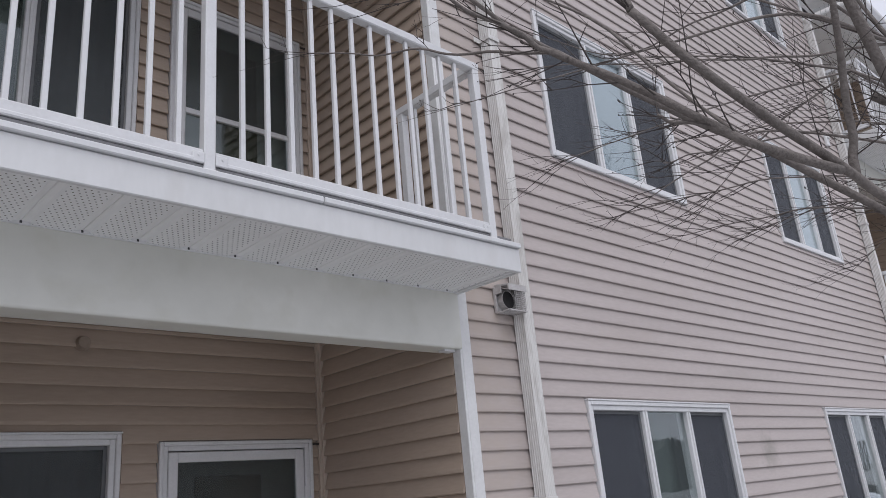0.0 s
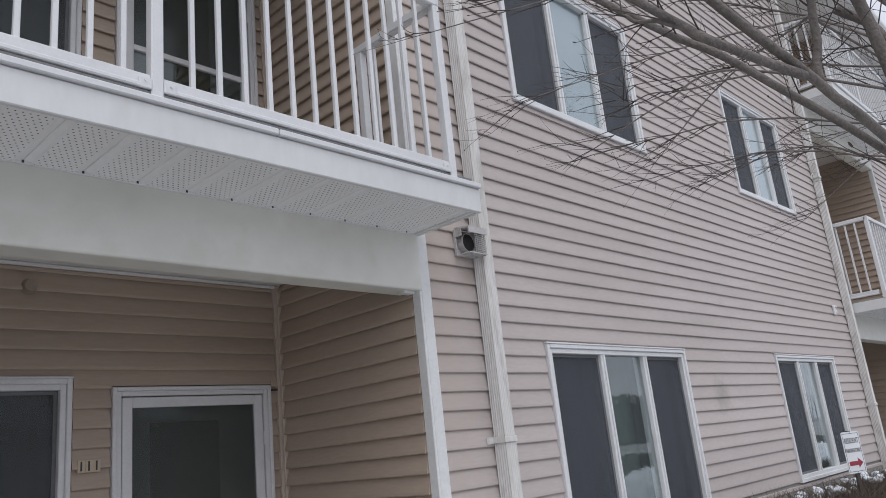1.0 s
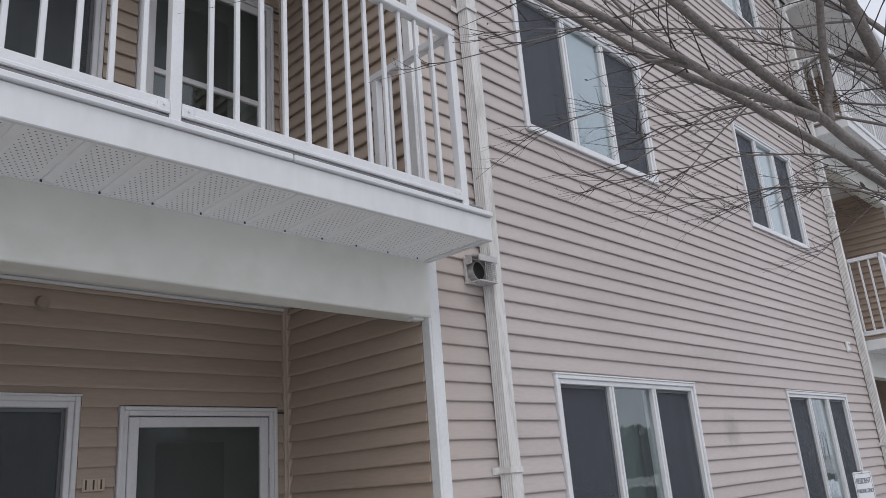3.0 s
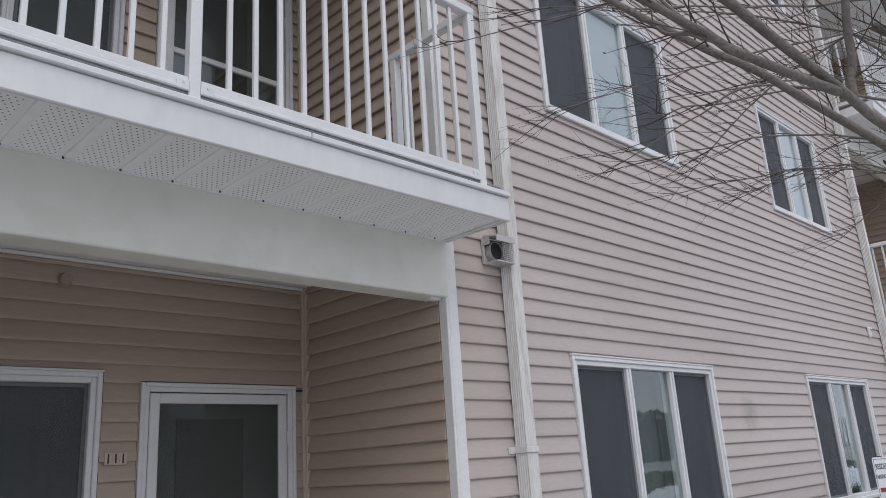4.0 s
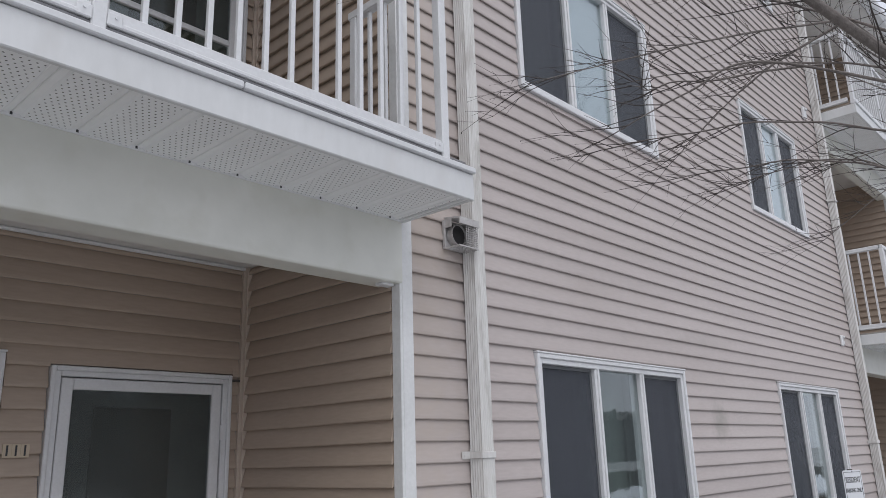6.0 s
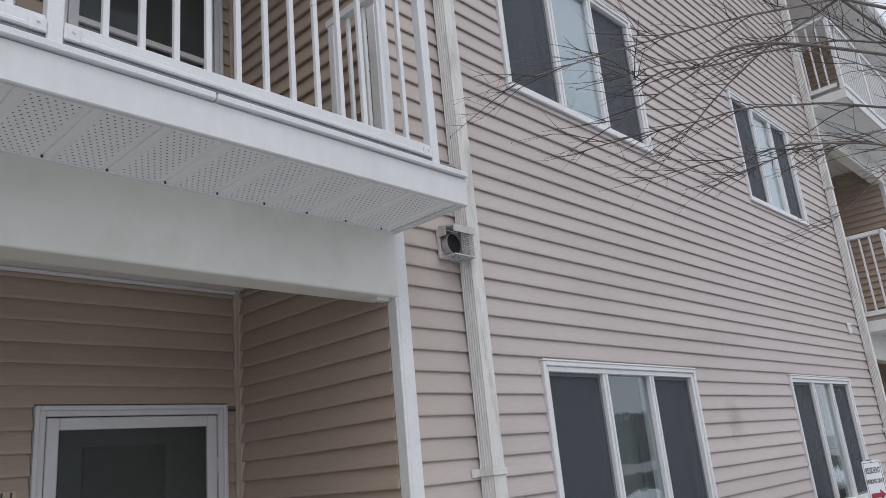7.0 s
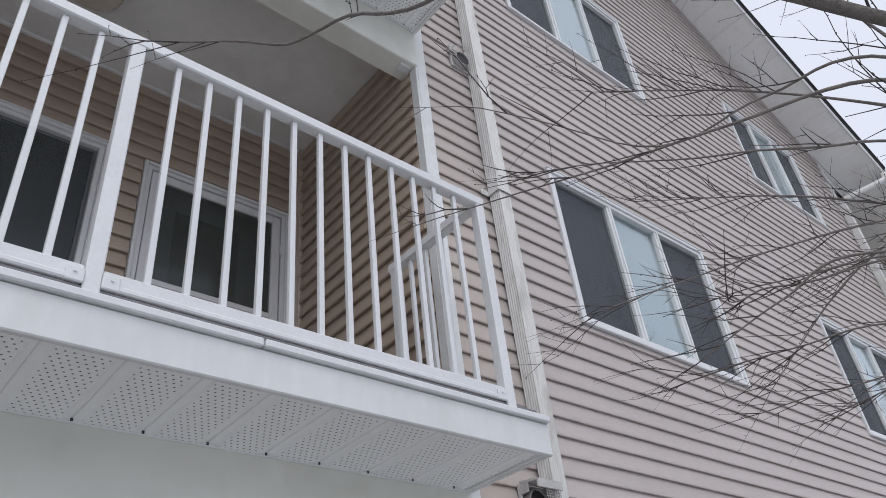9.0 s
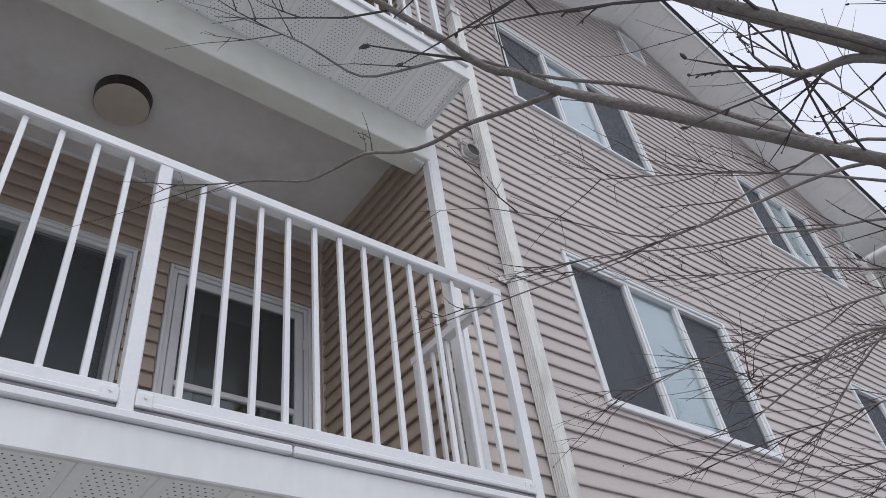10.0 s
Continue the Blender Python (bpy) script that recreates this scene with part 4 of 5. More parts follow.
# ---- roof ----
ROOF_Y = -0.555
roof = tagged(anchor("gable_roof", APEX_X, 0, APEX_Z), "gabled shingle roof with white vented soffit and dark drip edge", "roof", kind="structure")
made = []
length = (X_RIGHT + 0.62 - APEX_X)
for s in (-1, 1):
    def rp(t, y, h):
        return (APEX_X + s * t, y, APEX_Z - PITCH * t + h)
    slab = Shape()
    slab.extrude([rp(0, ROOF_Y - 0.03, 0.15), rp(length, ROOF_Y - 0.03, 0.15), rp(length, ROOF_Y - 0.03, 0.19), rp(0, ROOF_Y - 0.03, 0.19)], (0, 0, 0), (0, 7.6, 0))
    made.append(part("shingle_slope", slab, SHINGLE, None, "dark shingles"))
    fas = Shape()
    fas.extrude([rp(0, ROOF_Y, -0.02), rp(length, ROOF_Y, -0.02), rp(length, ROOF_Y, 0.15), rp(0, ROOF_Y, 0.15)], (0, 0, 0), (0, 0.02, 0))
    made.append(part("rake_fascia", fas, FASCIA, None))
    drip = Shape()
    drip.extrude([rp(0, ROOF_Y - 0.012, 0.115), rp(length, ROOF_Y - 0.012, 0.115), rp(length, ROOF_Y - 0.012, 0.152), rp(0, ROOF_Y - 0.012, 0.152)], (0, 0, 0), (0, 0.011, 0))
    made.append(part("drip_edge", drip, DARK, None, "dark drip edge"))
    step = 0.305
    n = int(length / step) + 1
    for k in range(n):
        t0, t1 = k * step, min((k + 1) * step, length)
        pan = Shape()
        prof = [(t0, 0.012), (t0 + 0.012, 0.0), (t1 - 0.012, 0.0), (t1, 0.012)]
        v = [rp(t, y, h) for y in (ROOF_Y + 0.02, 0.0) for t, h in prof]
        pan.add(v, [(0, 1, 5, 4), (1, 2, 6, 5), (2, 3, 7, 6)] if s < 0 else [(0, 4, 5, 1), (1, 5, 6, 2), (2, 6, 7, 3)])
        made.append(part("soffit_panel", pan, ROOF_SOFFIT, None))
    back_ = Shape()
    back_.extrude([rp(0, ROOF_Y + 0.02, 0.014), rp(length, ROOF_Y + 0.02, 0.014), rp(length, ROOF_Y + 0.02, 0.03), rp(0, ROOF_Y + 0.02, 0.03)], (0, 0, 0), (0, 0.64, 0))
    made.append(part("soffit_backing", back_, CEILING, None))
    fr = Shape()
    fr.extrude([rp(0.0, -0.024, -0.05), rp(length - 0.55, -0.024, -0.05), rp(length - 0.55, -0.024, 0.0), rp(0, -0.024, 0.0)], (0, 0, 0), (0, 0.02, 0))
    made.append(part("frieze_strip", fr, SIDING, None))
settle(roof, made)


def eave(x0, x1, tag, inner):
    """Low main roof edge over a recess: flat soffit, fascia, gutter and a shingle slope behind."""
    z = 7.80
    root = tagged(anchor(tag, (x0 + x1) / 2, -0.4, z), "white eave with soffit panels and gutter over the balconies", "roof", kind="structure")
    out = []
    k = int((x1 - x0) / 0.305)
    for i in range(k):
        a = x0 + (x1 - x0) * i / k
        b = x0 + (x1 - x0) * (i + 1) / k
        pan = Shape()
        v = [(px, y, z + h) for y in (-0.46, 0.12) for px, h in ((a, 0.012), (a + 0.012, 0), (b - 0.012, 0), (b, 0.012))]
        pan.add(v, [(0, 4, 5, 1), (1, 5, 6, 2), (2, 6, 7, 3)])
        out.append(part("soffit_panel", pan, ROOF_SOFFIT, None))
    out.append(part("soffit_backing", Shape().box(x0, x1, -0.46, 0.12, z + 0.014, z + 0.04), CEILING, None))
    lo, hi = min(x0, inner), max(x1, inner)
    out.append(part("porch_ceiling", Shape().box(lo, hi, 0.0, Y_BACK + 0.2, z - 0.004, z + 0.010), ROOF_SOFFIT, None))
    near_end = x0 if inner < x0 else x1
    tri = Shape().extrude([(inner, 0.004, z - 0.004), (near_end, 0.004, z - 0.004), (near_end, 0.004, rake_z(near_end) + 0.01), (inner, 0.004, rake_z(inner) + 0.01)], (0, 0, 0), (0, 0.03, 0))
    out.append(part("gable_return", tri, ROOF_SOFFIT, None, "cream triangle between rake and porch ceiling"))
    end_cap = Shape().box(near_end - 0.012, near_end + 0.012, -0.46, 0.0, z - 0.02, rake_z(near_end) + 0.012, 0.002)
    out.append(part("end_cap", end_cap, FASCIA, None))
    out.append(part("fascia", Shape().box(x0, x1, -0.48, -0.46, z - 0.03, z + 0.16, 0.003), FASCIA, None))
    g = Shape()
    loop = [(x0, -0.48, z + 0.02), (x0, -0.555, z + 0.03), (x0, -0.595, z + 0.09), (x0, -0.60, z + 0.14), (x0, -0.592, z + 0.14), (x0, -0.585, z + 0.095), (x0, -0.55, z + 0.042), (x0, -0.48, z + 0.035)]
    g.extrude(loop, (0, 0, 0), (x1 - x0, 0, 0))
    out.append(part("gutter", g, TRIM, None, "white gutter"))
    sl = Shape()
    sl.extrude([(x0, -0.54, z + 0.15), (x0, 7.2, z + 2.6), (x0, 7.2, z + 2.64), (x0, -0.54, z + 0.19)], (0, 0, 0), (x1 - x0, 0, 0))
    out.append(part("shingle_slope", sl, SHINGLE, None, "dark shingles"))
    settle(root, out)


eave(7.90, 17.6, "eave_far", X_RIGHT + 0.005)
eave(X_NEAR_END - 3.0, -0.42, "eave_near", X_LEFT - 0.02)

attic = tagged(anchor("gable_vent", APEX_X, -0.02, 9.27), "white louvred vent high in the gable", "vent")
lou = [part("frame", Shape().box(APEX_X - 0.17, APEX_X + 0.17, -0.045, -0.012, 9.22, 9.25, 0.003).box(APEX_X - 0.17, APEX_X + 0.17, -0.045, -0.012, 9.67, 9.70, 0.003)
            .box(APEX_X - 0.17, APEX_X - 0.14, -0.045, -0.012, 9.25, 9.67, 0.003).box(APEX_X + 0.14, APEX_X + 0.17, -0.045, -0.012, 9.25, 9.67, 0.003), TRIM, None)]
for k in range(9):
    z = 9.265 + 0.045 * k
    sl = Shape().extrude([(APEX_X - 0.14, -0.040, z), (APEX_X - 0.14, -0.036, z - 0.004), (APEX_X - 0.14, -0.014, z + 0.026), (APEX_X - 0.14, -0.018, z + 0.03)], (0, 0, 0), (0.28, 0, 0))
    lou.append(part("slat", sl, TRIM, None))
settle(attic, lou)

# ---- ground ----


def smooth01(t):
    t = min(max(t, 0.0), 1.0)
    return t * t * (3 - 2 * t)


def ground_z(x, y):
    bank = smooth01((x - 0.4) / 1.8) * smooth01((y + 3.4) / 2.2) * (1 - smooth01((x - 30) / 5))
    return 0.83 * bank - 0.02 + 0.015 * noise.noise(Vector((x * 0.9, y * 0.9, 0)))


def axis_steps(lo, hi, fine_lo, fine_hi, step):
    out, u = [lo], lo
    while u < hi:
        s = step if fine_lo <= u <= fine_hi else max(step, 0.25 * min(abs(u - fine_lo), abs(u - fine_hi)))
        u += s
        out.append(min(u, hi))
    return out


gx, gy = axis_steps(-400, 400, -5, 14, 0.25), axis_steps(-400, 300, -6, 0.2, 0.2)
gv = [(x, y, ground_z(x, y)) for y in gy for x in gx]
nx_ = len(gx)
gf = [(j * nx_ + i, j * nx_ + i + 1, (j + 1) * nx_ + i + 1, (j + 1) * nx_ + i) for j in range(len(gy) - 1) for i in range(nx_ - 1)]
GROUND_MAT = material("ground_snow_and_litter", (0.13, 0.12, 0.11), (0.62, 0.635, 0.655), 0.95, grain=6, stain=0.25, bump=0.5, bump_scale=20)
ground = tagged(mesh_object("ground", gv, gf, GROUND_MAT, smooth=True), "winter ground of old snow, litter and bare earth", "ground", kind="structure")

lot = Shape()
lot.box(-60, 60, -30, -9.5, -0.02, 0.012)
tagged(lot.make("parking_lot", ASPHALT), "worn wet asphalt parking lot", "road", kind="structure")


def lump(name, x, y, z, r, flat, seed, mat, label):
    """A snow lump with an uneven crust."""
    rnd = random.Random(seed)
    off = Vector((rnd.uniform(0, 50), rnd.uniform(0, 50), rnd.uniform(0, 50)))
    v, f, n, m = [], [], 14, 8
    for j in range(m + 1):
        ph = math.pi * j / m
        for i in range(n):
            th = 2 * math.pi * i / n
            d = Vector((math.sin(ph) * math.cos(th), math.sin(ph) * math.sin(th), math.cos(ph)))
            k = 1 + 0.6 * noise.noise(d * 1.9 + off) + 0.45 * noise.noise(d * 4.7 + off)
            v.append((x + d.x * r * k, y + d.y * r * k * 0.8, z + d.z * r * flat * k))
    for j in range(m):
        for i in range(n):
            f.append((j * n + i, (j + 1) * n + i, (j + 1) * n + (i + 1) % n, j * n + (i + 1) % n))
    return tagged(mesh_object(name, v, f, mat, smooth=True), label, "snow", group="snow lumps by the wall")


rnd = random.Random(5)
for k in range(85):
    x = rnd.choice((rnd.uniform(4.1, 5.0), rnd.uniform(5.2, 7.6), rnd.uniform(7.0, 10)))
    y = -0.10 - abs(rnd.gauss(0, 0.16))
    lump("snow_lump", x, y, ground_z(x, y) + rnd.uniform(0.06, 0.16), rnd.uniform(0.02, 0.065), 0.5, k, SNOW, "lump of old snow among dry stems by the wall")

# dry shrubs along the foot of the wall
shr_v, shr_f = [], []
rnd = random.Random(8)


def blade(p, d, r):
    """One dry stem, three sided and tapering."""
    p, d = Vector(p), Vector(d)
    s = d.cross(Vector((0.3, 0.8, 0.2))).normalized()
    t = s.cross(d).normalized()
    k = len(shr_v)
    bend = Vector((rnd.gauss(0, 0.12), rnd.gauss(0, 0.12), -abs(rnd.gauss(0, 0.1)))) * d.length
    for u, w in ((0, 1.0), (0.55, 0.75)):
        c = p + d * u + bend * u * u
        for a in (0, 2.09, 4.19):
            shr_v.append(tuple(c + r * w * (math.cos(a) * s + math.sin(a) * t)))
    shr_v.append(tuple(p + d + bend))
    shr_f.extend([(k + i, k + (i + 1) % 3, k + 3 + (i + 1) % 3, k + 3 + i) for i in range(3)] + [(k + 3 + i, k + 3 + (i + 1) % 3, k + 6) for i in range(3)])


for k in range(27000):
    x = 1.7 + 9.8 * rnd.random() ** 1.3
    y = -0.04 - 2.4 * rnd.random() ** 1.3
    x += 0.35 * noise.noise(Vector((y * 1.3, 2.0, 5.0))) - abs(rnd.gauss(0, 0.12))
    y -= 0.5 * max(noise.noise(Vector((x * 0.8, 4.0, 1.0))), 0) * (y < -1.4)
    h = rnd.uniform(0.08, 0.24) * (0.8 + 0.5 * noise.noise(Vector((x * 1.5, y * 1.5, 3))))
    if x < 2.7:
        h *= 0.6
    elif y > -1.2:
        h *= 1.35
    blade((x, y, ground_z(x, y) - 0.01), (rnd.gauss(0, 0.5) * h, rnd.gauss(0, 0.5) * h, h), rnd.uniform(0.0012, 0.0035))
shrub = mesh_object("dry_shrubs", shr_v, shr_f, TWIG_DRY)
tagged(shrub, "low dead brown shrubs and grass along the wall", "shrub", kind="stuff")

# creeping dry vine on the foundation
vine = Shape()
for k in range(16):
    x = rnd.uniform(1.6, 3.4)
    p = [(x, -0.03, 0.86 + rnd.uniform(0, 0.1))]
    for j in range(6):
        q = p[-1]
        p.append((q[0] + rnd.uniform(-0.05, 0.09), -0.028 - rnd.uniform(0, 0.02), min(q[2] + rnd.uniform(-0.03, 0.05), 1.03)))
    vine.tube(p, [0.003 - 0.0003 * j for j in range(7)], 5)
tagged(vine.make("dry_vine", TWIG_DRY), "dry creeping vine on the foundation", "plant")

# ---- parking sign ----
sx, sy = 5.05, -0.415
sign = tagged(anchor("parking_sign", sx, sy, 0.6), "white parking sign with black words and a red arrow", "sign")
sign.rotation_euler = (0, 0, radians(-22))
sign_parts = []


def local(name, shape, mat, label=""):
    ob = shape.make(name, mat, sign, label)
    sign_parts.append(ob)
    return ob


SW, SH, SZ = 0.116, 0.182, 0.650


def rounded(w, h, r, y0, y1, zc):
    pts = []
    for cx, cz, a0 in ((w - r, h - r, 0), (-w + r, h - r, 90), (-w + r, -h + r, 180), (w - r, -h + r, 270)):
        for k in range(5):
            a = radians(a0 + 22.5 * k)
            pts.append((cx + r * math.cos(a), y0, zc + cz + r * math.sin(a)))
    return Shape().extrude(pts, (0, y0, 0), (0, y1, 0))


local("panel", rounded(SW, SH, 0.02, -0.006, -0.003, SZ), SIGN_WHITE)
bord = Shape()
for a, b, c, d in ((-SW + 0.012, SW - 0.012, SZ + SH - 0.018, SZ + SH - 0.0145), (-SW + 0.012, SW - 0.012, SZ - SH + 0.0145, SZ - SH + 0.018),
                   (-SW + 0.0115, -SW + 0.0145, SZ - SH + 0.018, SZ + SH - 0.018), (SW - 0.0145, SW - 0.0115, SZ - SH + 0.018, SZ + SH - 0.018)):
    bord.box(a, b, -0.0072, -0.006, c, d)
local("border", bord, SIGN_INK, "thin black border")
arrow = Shape().extrude([(-0.085, -0.0075, SZ - 0.115), (0.03, -0.0075, SZ - 0.115), (0.03, -0.0075, SZ - 0.14), (0.092, -0.0075, SZ - 0.095), (0.03, -0.0075, SZ - 0.05), (0.03, -0.0075, SZ - 0.078), (-0.085, -0.0075, SZ - 0.078)],
                        (0, 0, 0), (0, 0.0012, 0))
local("arrow", arrow, SIGN_RED, "dark red arrow")
for text, z, size in (("RESIDENT", SZ + 0.080, 0.053), ("PARKING ONLY", SZ + 0.0, 0.039)):
    cu = bpy.data.curves.new("words", "FONT")
    cu.body, cu.size, cu.align_x, cu.extrude = text, size, "CENTER", 0.0006
    cu.offset = 0.0006
    tmp = new("words", cu)
    deps = bpy.context.evaluated_depsgraph_get()
    me = bpy.data.meshes.new_from_object(tmp.evaluated_get(deps))
    bpy.data.objects.remove(tmp)
    me.materials.clear()
    me.materials.append(SIGN_INK)
    words = new("words", me)
    words.parent = sign
    words.matrix_basis = Matrix.Translation((0, -0.0068, z)) @ pose(0, 0, 0, 90) @ Matrix.Diagonal((0.78, 1.25, 1, 1))
    words["label"] = "black lettering"
pole = Shape().box(-0.02, 0.02, 0.0, 0.004, -0.6, SZ + 0.19).box(-0.02, -0.016, 0.004, 0.018, -0.6, SZ + 0.19).box(0.016, 0.02, 0.004, 0.018, -0.6, SZ + 0.19)
local("post", pole, POST_DARK, "dark steel post")
for z in (SZ + 0.17, SZ - 0.17):
    local("bolt", Shape().cylinder((0, -0.0062, z), (0, -0.011, z), 0.007, 0.006, 8), STEEL)

# ---- tree ----
rnd = random.Random(21)
TWIGS = Shape()


def wander(start, direction, length, steps, bend, lift=0.0):
    """A growing shoot: a path that wavers as it goes."""
    p, d, out = Vector(start), Vector(direction).normalized(), [Vector(start)]
    for _ in range(steps):
        d = (d + Vector((rnd.gauss(0, bend), rnd.gauss(0, bend), rnd.gauss(0, bend) + lift))).normalized()
        p = p + d * (length / steps)
        out.append(p.copy())
    return out


def twig(start, direction, length, radius, depth):
    """A fine shoot with buds and finer side shoots; kept clear of the wall."""
    steps = max(int(length / 0.07), 3)
    direction = Vector((direction.x, direction.y, max(direction.z, -0.22)))
    path = wander(start, direction, length, steps, 0.085, 0.012)
    path = [Vector((p.x, min(p.y, -0.10 if p.x > 0.1 else -0.62), p.z)) for p in path]
    n = len(path)
    TWIGS.tube(path, [radius * (1 - 0.72 * i / (n - 1)) for i in range(n)], 5 if radius > 0.002 else 4)
    for i in range(1, n):
        if rnd.random() < 0.55:
            q = path[i]
            along = (path[i] - path[i - 1]).normalized()
            o = (Vector((rnd.gauss(0, 1), rnd.gauss(0, 1), rnd.gauss(0, 1))).normalized() + 0.7 * along) * max(radius, 0.0010) * rnd.uniform(1.6, 3.0)
            TWIGS.tube([q, q + 0.6 * o, q + o], [radius * 0.8, radius * 0.95, radius * 0.3], 4)
    if depth > 0:
        for i in range(1, n - 1):
            if rnd.random() < (0.40 if depth > 1 else 0.22):
                d = (path[i + 1] - path[i]).normalized()
                side = d.cross(Vector((rnd.gauss(0, 1), rnd.gauss(0, 1), rnd.gauss(0, 1)))).normalized()
                a = rnd.uniform(0.55, 1.05)
                twig(path[i], d * math.cos(a) + side * math.sin(a), length * rnd.uniform(0.25, 0.6) * (1 - 0.4 * i / n), max(radius * (1 - 0.5 * i / n) * 0.8, min(radius, 0.0014) * 0.85), depth - 1)


def limb(name, through_points, r0, r1, steps=26, wave=0.006):
    """A tapering limb that curves through a few points, a little crooked, with slight knots."""
    pts = [Vector(p) for p in through_points]
    wave = min(wave if r0 > 0.007 else 0.035, 0.03 * (pts[-1] - pts[0]).length)
    ends = [2 * pts[0] - pts[1], *pts, 2 * pts[-1] - pts[-2]]
    path = []
    for i in range(steps + 1):
        t = i / steps
        u = t * (len(pts) - 1)
        k = min(int(u), len(pts) - 2)
        f = u - k
        p0, p1, p2, p3 = ends[k:k + 4]
        p = 0.5 * (2 * p1 + (p2 - p0) * f + (2 * p0 - 5 * p1 + 4 * p2 - p3) * f * f + (3 * p1 - p0 - 3 * p2 + p3) * f ** 3)
        w = wave * min(1, 4 * t * (1 - t) + 0.1)
        p += Vector((noise.noise(Vector((t * 5, r0 * 900, 1))), noise.noise(Vector((t * 5, r0 * 900, 7))), noise.noise(Vector((t * 5, r0 * 900, 13))))) * w
        path.append(p)
    radii = [(r0 + (r1 - r0) * (i / steps)) * (1 + 0.09 * noise.noise(Vector((i * 0.9, r0 * 500, 3)))) for i in range(steps + 1)]
    sh = Shape().tube(path, radii, 12)
    boughs.append(part(name, sh, BARK, None, smooth=True))
    return path, radii


def bow(start, end, sag):
    """Start, middle and end of a limb that rises by sag over the straight line."""
    a, b = Vector(start), Vector(end)
    return [a, (a + b) / 2 + Vector((0, 0, sag)), b]


boughs = []
FORK = Vector((0.42, -3.26, 1.22))
trunk_path = [Vector((0.55, -3.36, -0.05)), Vector((0.53, -3.35, 0.25)), Vector((0.50, -3.33, 0.6)), Vector((0.46, -3.29, 0.95)), FORK, Vector((0.40, -3.24, 1.45))]
boughs.append(part("trunk", Shape().tube(trunk_path, [0.10, 0.078, 0.068, 0.062, 0.058, 0.045], 16), BARK, None, smooth=True))

